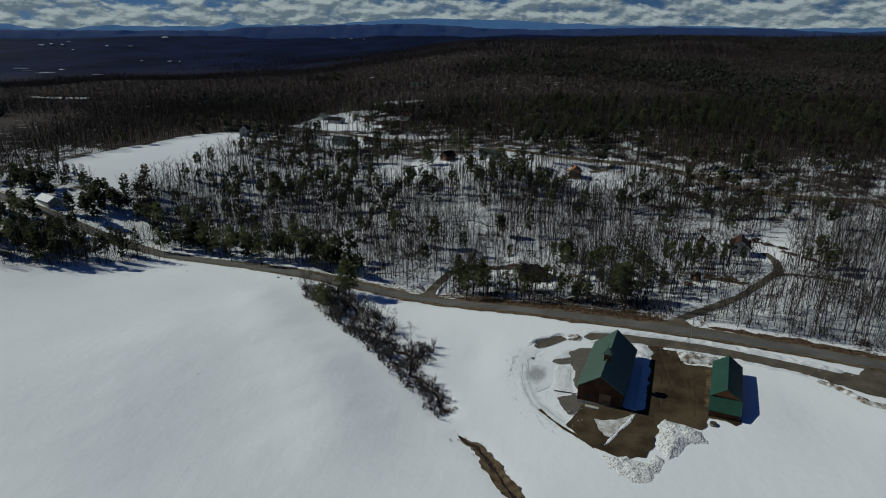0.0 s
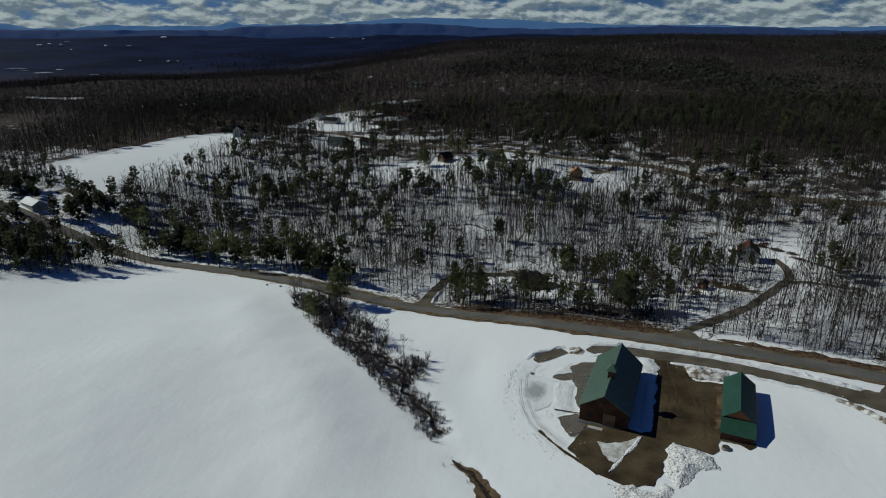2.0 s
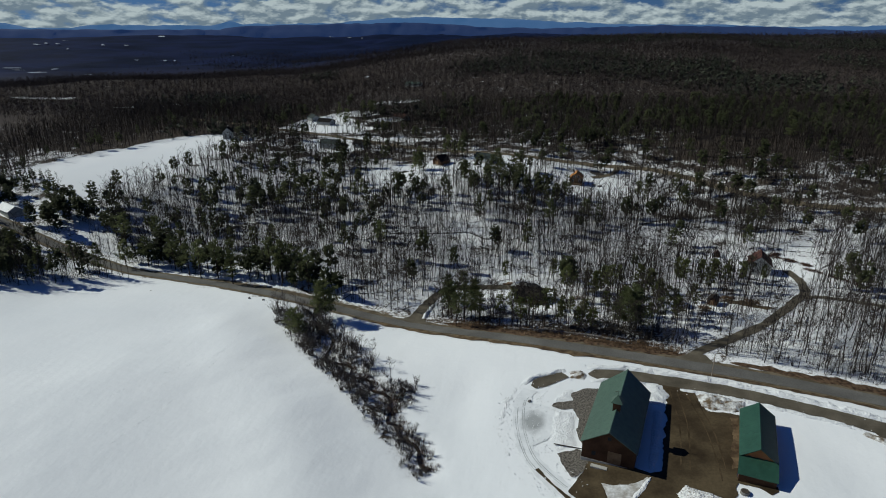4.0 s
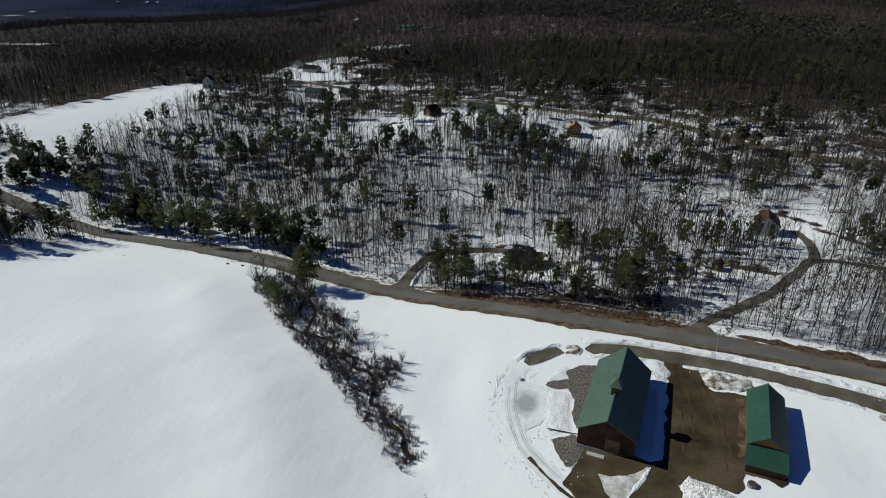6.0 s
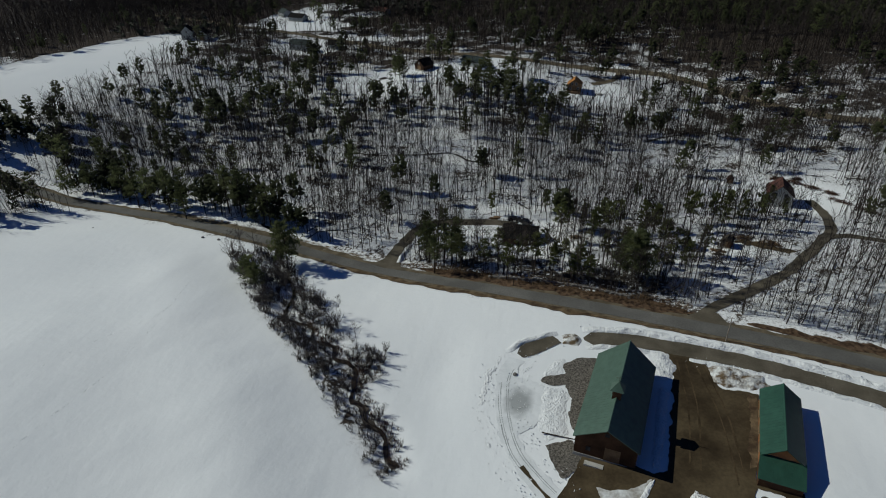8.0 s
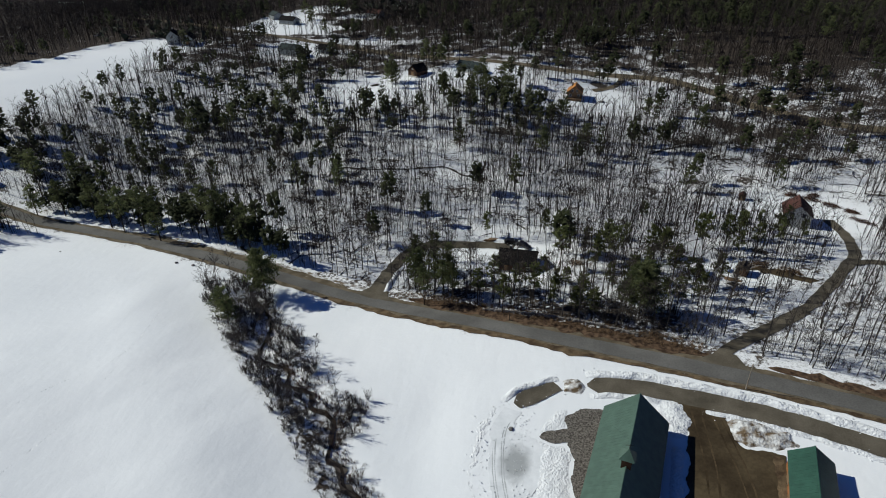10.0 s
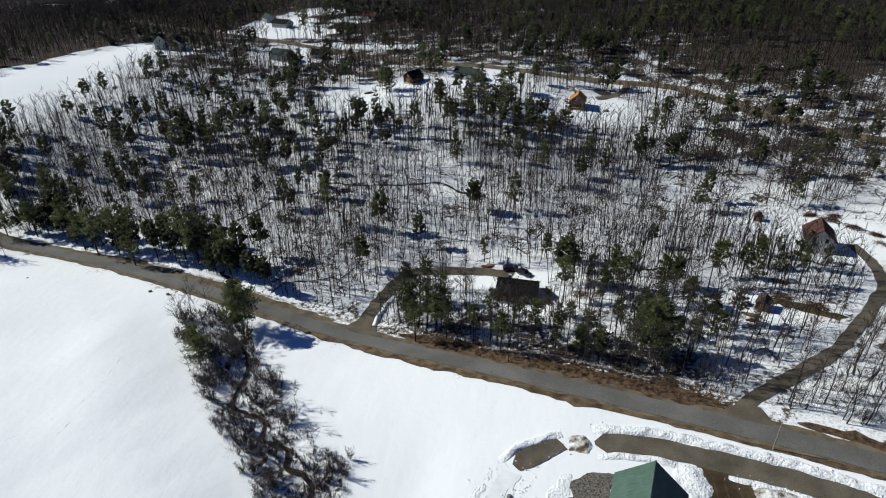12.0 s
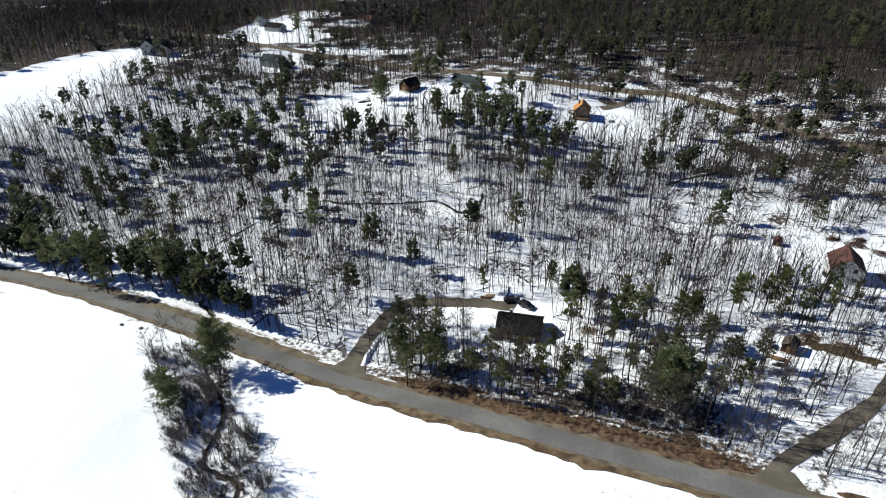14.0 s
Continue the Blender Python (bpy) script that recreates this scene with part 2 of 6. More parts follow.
def ground_material():
    """Snow, with leaf litter and twigs melted out and shade greyed in under the trees, and a haze-blued canopy colour
    over far woods.
    """
    m = bpy.data.materials.new("snow_and_woodland_floor")
    m.use_nodes = True
    n, l = m.node_tree.nodes, m.node_tree.links
    b = n["Principled BSDF"]
    geo = n.new("ShaderNodeNewGeometry")

    def noise_tex(scale, detail=4, rough=0.5):
        k = n.new("ShaderNodeTexNoise")
        k.inputs["Scale"].default_value, k.inputs["Detail"].default_value, k.inputs["Roughness"].default_value = scale, detail, rough
        l.new(geo.outputs["Position"], k.inputs["Vector"])
        return k

    def ramp_of(src, p0, p1, a, z):
        r = n.new("ShaderNodeValToRGB")
        r.color_ramp.elements[0].position, r.color_ramp.elements[1].position = p0, p1
        r.color_ramp.elements[0].color, r.color_ramp.elements[1].color = (*a, 1), (*z, 1)
        l.new(src, r.inputs["Fac"])
        return r.outputs["Color"]

    def mix_of(fac, a, z):
        k = n.new("ShaderNodeMix")
        k.data_type = "RGBA"
        l.new(fac, k.inputs["Factor"])
        l.new(a, k.inputs["A"])
        l.new(z, k.inputs["B"])
        return k.outputs["Result"]

    def times(a, z):
        k = n.new("ShaderNodeMath")
        k.operation = "MULTIPLY"
        l.new(a, k.inputs[0])
        l.new(z, k.inputs[1])
        return k.outputs[0]

    wide, mid, fine = noise_tex(0.02, 3), noise_tex(0.09, 5, 0.6), noise_tex(0.9, 5, 0.65)
    snow = ramp_of(wide.outputs["Fac"], 0.3, 0.7, (0.80, 0.815, 0.83), (0.875, 0.88, 0.885))
    # snow under the trees: needle and bark specks, and tree shade painted in grey
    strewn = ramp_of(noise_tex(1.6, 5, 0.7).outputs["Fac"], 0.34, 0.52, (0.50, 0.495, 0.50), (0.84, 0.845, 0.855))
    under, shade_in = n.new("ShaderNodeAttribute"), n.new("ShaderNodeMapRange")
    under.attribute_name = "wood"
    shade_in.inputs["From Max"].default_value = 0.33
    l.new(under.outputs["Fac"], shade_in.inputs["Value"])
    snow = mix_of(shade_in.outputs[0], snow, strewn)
    litter = ramp_of(fine.outputs["Fac"], 0.35, 0.7, (0.030, 0.024, 0.020), (0.105, 0.084, 0.068))
    wood, canopy = n.new("ShaderNodeAttribute"), n.new("ShaderNodeAttribute")
    wood.attribute_name, canopy.attribute_name = "wood", "canopy"
    add = n.new("ShaderNodeMath")
    add.operation = "ADD"
    l.new(mid.outputs["Fac"], add.inputs[0])
    sc = n.new("ShaderNodeMath")
    sc.operation, sc.inputs[1].default_value = "MULTIPLY", 0.85
    l.new(fine.outputs["Fac"], sc.inputs[0])
    l.new(sc.outputs[0], add.inputs[1])
    lean = n.new("ShaderNodeMath")
    lean.operation = "ADD"
    l.new(add.outputs[0], lean.inputs[0])
    l.new(wood.outputs["Fac"], lean.inputs[1])
    patch = ramp_of(lean.outputs[0], 0.0, 1.0, (0, 0, 0), (1, 1, 1))
    r = patch.node.color_ramp
    half = n.new("ShaderNodeMath")
    half.operation, half.inputs[1].default_value = "MULTIPLY", 0.5
    l.new(lean.outputs[0], half.inputs[0])
    l.new(half.outputs[0], patch.node.inputs["Fac"])
    r.elements[0].position, r.elements[1].position = 0.665, 0.72
    base = mix_of(patch, snow, litter)
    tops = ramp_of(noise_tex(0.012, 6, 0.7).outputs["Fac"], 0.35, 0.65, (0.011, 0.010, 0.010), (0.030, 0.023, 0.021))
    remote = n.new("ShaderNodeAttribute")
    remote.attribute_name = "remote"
    # blue distance haze painted into the colour of the farthest tree tops
    haze_blue = ramp_of(noise_tex(0.004, 5, 0.65).outputs["Fac"], 0.40, 0.62, (0.004, 0.007, 0.020), (0.010, 0.015, 0.048))
    tops = mix_of(remote.outputs["Fac"], tops, haze_blue)
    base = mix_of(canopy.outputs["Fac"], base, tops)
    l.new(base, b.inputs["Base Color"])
    b.inputs["Roughness"].default_value = 0.65
    b.inputs["Specular IOR Level"].default_value = 0.03
    crust = noise_tex(0.35, 6, 0.6)
    bp = n.new("ShaderNodeBump")
    bp.inputs["Strength"].default_value, bp.inputs["Distance"].default_value = 0.4, 0.28
    # wind-laid ripples, longer one way than the other
    way, streak, both = n.new("ShaderNodeVectorMath"), n.new("ShaderNodeTexNoise"), n.new("ShaderNodeMath")
    way.operation, way.inputs[1].default_value = "MULTIPLY", (0.28, 0.07, 0.1)
    l.new(geo.outputs["Position"], way.inputs[0])
    l.new(way.outputs[0], streak.inputs["Vector"])
    streak.inputs["Scale"].default_value, streak.inputs["Detail"].default_value = 1.0, 6
    both.operation = "MULTIPLY_ADD"
    both.inputs[1].default_value = 0.7
    l.new(streak.outputs["Fac"], both.inputs[0])
    l.new(crust.outputs["Fac"], both.inputs[2])
    l.new(both.outputs[0], bp.inputs["Height"])
    l.new(bp.outputs["Normal"], b.inputs["Normal"])
    return m


M_GROUND = ground_material()


def stained_snow(cx, cy, radius):
    """Packed snow with a grey wet stain that fades out from its middle."""
    m = material("slush_stained_snow", (0.72, 0.735, 0.745), (0.83, 0.84, 0.85), 0.3, 0.6, fine=1.5, bump=0.3, grain=0.12)
    n, l = m.node_tree.nodes, m.node_tree.links
    b = n["Principled BSDF"]
    plain = b.inputs["Base Color"].links[0].from_socket
    geo, away, wob, add, mix = (n.new("ShaderNode" + k) for k in ("NewGeometry", "VectorMath", "TexNoise", "Math", "Mix"))
    fall = n.new("ShaderNodeMapRange")
    flat = n.new("ShaderNodeVectorMath")
    flat.operation, flat.inputs[1].default_value = "MULTIPLY", (1.25, 0.85, 0)
    l.new(geo.outputs["Position"], flat.inputs[0])
    away.operation, away.inputs[1].default_value = "DISTANCE", (cx * 1.25, cy * 0.85, 0)
    l.new(flat.outputs[0], away.inputs[0])
    wob.inputs["Scale"].default_value, wob.inputs["Detail"].default_value = 0.45, 5
    l.new(geo.outputs["Position"], wob.inputs["Vector"])
    add.operation, add.inputs[1].default_value = "MULTIPLY_ADD", 4.0
    l.new(wob.outputs["Fac"], add.inputs[0])
    l.new(away.outputs["Value"], add.inputs[2])
    fall.inputs["From Min"].default_value, fall.inputs["From Max"].default_value = radius * 0.45 + 2, radius + 2.4
    fall.inputs["To Min"].default_value, fall.inputs["To Max"].default_value = 0.85, 0.0
    l.new(add.outputs[0], fall.inputs["Value"])
    mix.data_type = "RGBA"
    l.new(fall.outputs[0], mix.inputs["Factor"])
    l.new(plain, mix.inputs["A"])
    mix.inputs["B"].default_value = (0.30, 0.31, 0.31, 1)
    l.new(mix.outputs["Result"], b.inputs["Base Color"])
    return m


M_STAINED = stained_snow(3.7, 162.8, 4.3)


# ---- arithmetic of the land ----
def vnoise(x, y, seed=0):
    """Smooth value noise in -1..1, for arrays."""
    x, y = np.asarray(x, float), np.asarray(y, float)
    xi, yi = np.floor(x).astype(np.int64), np.floor(y).astype(np.int64)
    fx, fy = x - xi, y - yi
    fx, fy = fx * fx * (3 - 2 * fx), fy * fy * (3 - 2 * fy)

    def lattice(i, j):
        h = (i * 374761393 + j * 668265263 + seed * 1442695041) & 0xFFFFFFFF
        h = ((h ^ (h >> 13)) * 1274126177) & 0xFFFFFFFF
        return ((h ^ (h >> 16)) & 0xFFFF) / 32767.5 - 1

    a, b, c, d = lattice(xi, yi), lattice(xi + 1, yi), lattice(xi, yi + 1), lattice(xi + 1, yi + 1)
    return (a + (b - a) * fx) + ((c + (d - c) * fx) - (a + (b - a) * fx)) * fy


def smooth(a, b, v):
    t = np.clip((np.asarray(v, float) - a) / (b - a), 0, 1)
    return t * t * (3 - 2 * t)


# knolls and dells: centre, radius, height
KNOLLS = [(-170, 290, 70, -17.5), (-60, 225, 50, -4.9), (-15, 265, 40, -2.3), (-90, 350, 60, -0.6), (20, 320, 60, -5.0),
          (70, 250, 45, -1.3), (0, 140, 40, -2.4), (50, 165, 40, -1.0), (-50, 125, 45, -2.2), (-20, 430, 60, 5.3), (60, 410, 50, -6.2),
          (-230, 470, 80, 3.4), (180, 500, 90, 12.0), (100, 330, 60, -3.9), (-100, 430, 60, -4.8),
          (-40, 230, 28, -2.6), (-24, 146, 24, -2.6), (82, 228, 28, 2.2)]


def land(x, y):
    """Height of the ground: the gentle near slopes, then the wooded plateau and the wide valley beyond."""
    x, y = np.asarray(x, float), np.asarray(y, float)
    near = 1.88 + 0.0075 * x + 0.0194 * y
    for a, b, r, h in KNOLLS:
        near = near + h * np.exp(-((x - a) ** 2 + (y - b) ** 2) / (2 * r * r))
    r = np.hypot(x, y)
    side = smooth(-0.42, -0.02, x / np.maximum(np.abs(y), 1))
    right = np.interp(r, [400, 650, 1000, 1500, 2000, 2700, 4900], [12, 24, 38, 58, 66, 40, 62])
    left = np.interp(r, [400, 700, 1000, 1250, 1600, 2300, 3300, 4900], [10, 12, 2, 6, -16, -25, 10, 74])
    far = left + (right - left) * side
    far = far + smooth(700, 1500, r) * (9 * vnoise(x / 330, y / 330, 3) + 5 * vnoise(x / 140, y / 140, 4))
    w = smooth(480, 720, r)
    return near * (1 - w) + far * w


def curve_of(points, step=2.0):
    """A smooth line through points, at even steps."""
    p = np.array([points[0], *points, points[-1]], float)
    out = []
    for k in range(1, len(p) - 2):
        a, b, c, d = p[k - 1 : k + 3]
        for t in np.linspace(0, 1, 12, endpoint=False):
            out.append(0.5 * (2 * b + (c - a) * t + (2 * a - 5 * b + 4 * c - d) * t**2 + (3 * b - a - 3 * c + d) * t**3))
    out.append(p[-2])
    out = np.array(out)
    s = np.r_[0, np.cumsum(np.hypot(*np.diff(out, axis=0).T))]
    q = np.linspace(0, s[-1], max(2, int(s[-1] / step) + 1))
    return np.stack([np.interp(q, s, out[:, 0]), np.interp(q, s, out[:, 1])], -1)


def line_distance(x, y, line):
    """Distance from each place to a line of points."""
    x, y = np.asarray(x, float), np.asarray(y, float)
    best = np.full(x.shape, 1e9)
    for (ax, ay), (bx, by) in zip(line[:-1], line[1:]):
        dx, dy = bx - ax, by - ay
        t = np.clip(((x - ax) * dx + (y - ay) * dy) / max(dx * dx + dy * dy, 1e-9), 0, 1)
        best = np.minimum(best, np.hypot(x - ax - t * dx, y - ay - t * dy))
    return best


def stretch(line, x0, x1):
    return line[(line[:, 0] > x0) & (line[:, 0] < x1)]


def inside(x, y, poly):
    x, y = np.asarray(x, float), np.asarray(y, float)
    odd = np.zeros(x.shape, bool)
    for (ax, ay), (bx, by) in zip(poly, [*poly[1:], poly[0]]):
        cut = (ay > y) != (by > y)
        odd ^= cut & (x < (bx - ax) * (y - ay) / (by - ay if by != ay else 1e-9) + ax)
    return odd


ROAD = curve_of([(-330, 318), (-270, 297), (-230, 283), (-186, 269), (-160, 263.2), (-132, 255), (-117, 249.2), (-94, 240.8), (-73, 233.4), (-54, 226.4), (-45, 223), (-36, 219.7), (-28, 216.6),
                 (-12.7, 211), (1.2, 205.8), (14, 201.4), (25.7, 197.5), (36.6, 194), (46.6, 190.8), (56.4, 187.8), (65.3, 184.8), (75, 181.5), (87, 177.2), (102, 171.5), (150, 153), (260, 109), (420, 47)])
BARN_LANE = curve_of([(19, 184.8), (25, 185), (32, 184.2), (40, 182), (50, 179.3), (60, 175.8), (70, 171.7), (80, 167.2), (90, 162.2), (104, 156.5), (124, 148), (150, 136)])
LANE_END = curve_of([(2.4, 177.6), (5.6, 180.9), (10.2, 183.4), (13.6, 184.2)])
CABIN_DRIVE = curve_of([(-39.6, 222), (-39, 229), (-38.2, 234.2), (-37, 240), (-33.7, 249.2), (-29.5, 254.1), (-19.8, 254.7), (-8.6, 254.1), (1, 251.4)])
FARM_DRIVE = curve_of([(47.3, 193.3), (51.6, 197.9), (56.9, 201.9), (65, 207.5), (72.5, 213.1), (78.2, 218.5), (85.9, 227.5), (92.9, 236.8), (98.6, 244.6), (101.9, 257.7), (101.9, 270.7)])
DRIVE_SPUR = curve_of([(95, 239), (101.2, 240.6), (108.4, 238.7), (120.9, 234.3)])
FAR_ROAD = curve_of([(-330, 590), (-260, 560), (-222, 538), (-157, 510), (-116, 494), (-80, 476), (-43, 458), (-9, 447), (23, 438), (50, 434), (77, 427), (98, 406), (115, 382), (150, 352), (230, 330)], 4)
ORANGE_DRIVE = curve_of([(56, 432), (52, 421), (44, 414), (38, 411)])
GREY_DRIVE = curve_of([(-2, 447), (-7, 440), (-14, 433)])
BROOK = curve_of([(-92.3, 251.7), (-80.8, 239.8), (-76.5, 223.8), (-69, 214.8), (-64, 207.4), (-62.4, 201.2), (-60.7, 191.7), (-52.1, 187.8), (-50, 182.3), (-44.1, 180.4), (-41.9, 175.3), (-37.8, 174), (-35.3, 170.7), (-34.5, 162.7), (-31.2, 160.8), (-29.6, 156.6), (-26.1, 154.2), (-23.7, 151.1), (-22.7, 146.6), (-20.4, 144.6)], 1.0)
THICKET = [(-93.4, 226.6), (-83, 210.4), (-69.3, 193.6), (-59.3, 182.5), (-53.9, 177.4), (-49.7, 172.2), (-42.7, 165.8), (-38.3, 159), (-32.1, 152.7), (-26.1, 143.7), (-21.6, 139.9), (-19, 144.2), (-22.6, 152.5), (-25.6, 157.1), (-31.1, 161.6), (-31.9, 164.6), (-28.5, 170.6), (-29.5, 178.1), (-35.8, 180.9), (-44.6, 186.4), (-49.6, 198.7), (-59.4, 206.5), (-65.6, 215.3), (-69.2, 223.9), (-80.8, 231.9)]
DITCH = curve_of([(-15.9, 133.5), (-13.5, 130.5), (-10.9, 129), (-9.4, 125.8), (-7.6, 122.8), (-5.4, 118.5), (-3.4, 114.4), (-0.6, 109.5), (3, 103), (6, 96)], 1.0)
TURN_LINE = curve_of([(2.8, 177), (0.6, 171), (0.4, 164), (1.2, 157), (3.4, 149), (7.5, 142.5), (12, 137)], 0.6)
FIELD = [(-336, 372), (-320, 415), (-300, 450), (-285, 485), (-267, 500), (-248, 506), (-232, 492), (-221, 470), (-221, 444), (-228, 404), (-238, 365), (-246, 338), (-260, 339), (-280, 348), (-314, 366)]
MEADOW = [(-231, 224), (-207, 235), (-181, 256), (-150, 255.5), (-107.2, 242), (-58, 224), (1, 202), (64.7, 182.3), (101.8, 171.7), (420, 20), (420, -400), (-600, -400), (-420, 180)]
YARD_CLEARINGS = [(-54, 420, 38, 17), (-24, 430, 26, 20), (-80, 404, 30, 19), (33, 396, 22, 20), (98, 277, 20, 18), (83, 285, 13, 10), (-150, 484, 26, 20), (-112, 509, 46, 7), (-176, 546, 42, 21), (-190, 584, 26, 24), (-136, 584, 22, 10), (-176, 626, 24, 12), (3, 240, 14, 10),
                  (-235, 480, 20, 20), (-275, 309, 17, 9), (66, 231, 9, 7), (50, 437, 12, 5), (-5, 250, 22, 5)]
FAR_CLEARINGS = [(-661, 941, 22, 10), (-671, 804, 50, 12), (-470, 712, 22, 7), (-435, 737, 8, 20), (-150, 690, 24, 8)]
ALL_LINES = [(ROAD, 8.0), (CABIN_DRIVE, 3.2), (FARM_DRIVE, 3.6), (DRIVE_SPUR, 3.0), (FAR_ROAD, 5.5), (ORANGE_DRIVE, 3.0), (GREY_DRIVE, 3.0)]


def clearing(x, y):
    """How open the ground is, 0 under trees to 1 in the open."""
    x, y = np.asarray(x, float), np.asarray(y, float)
    wob = 3.5 * vnoise(x / 9, y / 9, 8)
    open_ = (inside(x + wob, y + wob, MEADOW) | inside(x + wob, y - wob, FIELD)).astype(float)
    for a, b, rx, ry in YARD_CLEARINGS:
        d = np.hypot((x - a) / rx, (y - b) / ry) + 0.16 * vnoise(x / 6, y / 6, 9) + 0.2 * vnoise(x / 15, y / 15, 12)
        open_ = np.maximum(open_, smooth(1.08, 0.9, d))
    for a, b, rx, ry in FAR_CLEARINGS:
        d = np.hypot((x - a) / rx, (y - b) / ry) + 0.55 * vnoise(x / 30, y / 30, 10)
        open_ = np.maximum(open_, smooth(1.1, 0.9, d))
    return open_


# ---- building helpers ----
def mesh_from(name, verts, faces, mat, flat=True):
    me = bpy.data.meshes.new(name)
    me.from_pydata([tuple(v) for v in verts], [], [tuple(f) for f in faces])
    if not flat:
        me.polygons.foreach_set("use_smooth", [True] * len(me.polygons))
    for k in mat if isinstance(mat, (list, tuple)) else [mat]:
        me.materials.append(k)
    me.update()
    return me


def mesh_tris(name, verts, tris, mat, smooth_faces=False):
    """A mesh from arrays of corners and triangles."""
    me = bpy.data.meshes.new(name)
    me.vertices.add(len(verts))
    me.vertices.foreach_set("co", np.ascontiguousarray(verts, np.float32).ravel())
    me.loops.add(tris.size)
    me.loops.foreach_set("vertex_index", np.ascontiguousarray(tris, np.int32).ravel())
    me.polygons.add(len(tris))
    me.polygons.foreach_set("loop_start", np.arange(0, tris.size, tris.shape[1], dtype=np.int32))
    if smooth_faces:
        me.polygons.foreach_set("use_smooth", np.ones(len(tris), bool))
    me.materials.append(mat)
    me.update(calc_edges=True)
    return me


def child(name, me, parent, label=""):
    ob = new(name, me)
    ob.parent = parent
    return tagged(ob, label)


def part(name, bm, mat, parent, label=""):
    me = bpy.data.meshes.new(name)
    bm.to_mesh(me)
    bm.free()
    me.materials.append(mat)
    return child(name, me, parent, label)


def box_bm(x0, y0, z0, x1, y1, z1, bevel=0.0):
    bm = bmesh.new()
    bmesh.ops.create_cube(bm, size=1, matrix=Matrix.LocRotScale(((x0 + x1) / 2, (y0 + y1) / 2, (z0 + z1) / 2), None, (x1 - x0, y1 - y0, z1 - z0)))
    if bevel:
        bmesh.ops.bevel(bm, geom=bm.edges[:], offset=bevel, segments=2, affect="EDGES")
    return bm


def grid_faces(nu, nv):
    a = np.arange(nu * nv).reshape(nu, nv)
    return np.stack([a[:-1, :-1], a[1:, :-1], a[1:, 1:], a[:-1, 1:]], -1).reshape(-1, 4)


# ---- the ground ----
def graded(edges):
    """Coordinates with a spacing of their own in each stretch."""
    out = []
    for (a, step), (b, _) in zip(edges[:-1], edges[1:]):
        out.append(np.arange(a, b, step))
    return np.r_[np.concatenate(out), edges[-1][0]]


def surface(x, y):
    """The ground with its small relief: swells of the meadow and the brook's shallow cut."""
    x, y = np.asarray(x, float), np.asarray(y, float)
    free = np.minimum.reduce([smooth(5, 18, line_distance(x, y, k[::3])) for k in (ROAD, BARN_LANE, TURN_LINE, CABIN_DRIVE, FARM_DRIVE, DRIVE_SPUR, FAR_ROAD)])
    yard = smooth(24, 42, np.hypot(x - 34, (y - 152) * 0.75))
    z = land(x, y) + free * yard * np.where(inside(x, y, MEADOW), 0.9, 0.15) * (vnoise(x / 38, y / 24, 20) + 0.12 * vnoise(x / 7, y / 6, 21))
    # the meadow swells west of the brook
    z = z + 1.7 * np.exp(-((line_distance(x, y, BROOK[::3] + np.array((-26, -12))) / 13) ** 2)) * (x < -20) * smooth(12, 40, line_distance(x, y, ROAD[::3]))
    return z - 1.0 * np.exp(-(line_distance(x, y, BROOK[::3]) / 3.0) ** 2) - 0.55 * np.exp(-(line_distance(x, y, DITCH[::2]) / 2.2) ** 2)


def build_ground():
    xs = graded([(-4980, 110), (-2000, 55), (-900, 18), (-340, 5), (-130, 2), (130, 5), (300, 18), (900, 55), (2000, 110), (4000, 1)])
    ys = graded([(-900, 90), (-90, 15), (60, 2.5), (270, 5), (560, 15), (1100, 45), (2200, 95), (4900, 1)])
    x, y = np.meshgrid(xs, ys, indexing="ij")
    z = surface(x, y)
    op = clearing(x, y)
    r = np.hypot(x, y)
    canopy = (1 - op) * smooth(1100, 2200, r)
    # share of haze blue mixed into tree tops, rising with distance
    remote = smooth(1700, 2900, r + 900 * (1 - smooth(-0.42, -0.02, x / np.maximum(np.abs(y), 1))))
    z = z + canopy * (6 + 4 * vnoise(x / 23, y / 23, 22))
    me = mesh_tris("ground", np.stack([x, y, z], -1).reshape(-1, 3), grid_faces(len(xs), len(ys)), M_GROUND, True)
    # bare leaves, more on right-hand slopes; farther off also standing in for canopy shade
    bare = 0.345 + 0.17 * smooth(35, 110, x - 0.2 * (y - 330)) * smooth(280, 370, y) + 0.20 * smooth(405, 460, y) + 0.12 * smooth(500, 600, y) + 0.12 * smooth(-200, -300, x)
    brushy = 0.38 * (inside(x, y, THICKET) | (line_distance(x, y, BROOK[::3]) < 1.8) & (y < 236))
    # under trees above the road: fallen leaves, thickened to paint in the dark shade
    belt_shade = smooth(26, 12, line_distance(x, y, ROAD[::3])) * smooth(-34, -26, x) * smooth(52, 44, x) * (y > 205.5 - 0.33 * x)
    bare = bare + 0.16 * belt_shade
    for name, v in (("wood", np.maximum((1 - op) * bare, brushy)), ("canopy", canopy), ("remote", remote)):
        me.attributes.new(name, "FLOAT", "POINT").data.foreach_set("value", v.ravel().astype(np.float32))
    return tagged(new("ground", me), "snow-covered rolling meadow and woodland floor reaching the hills", "ground", kind="structure")


build_ground()


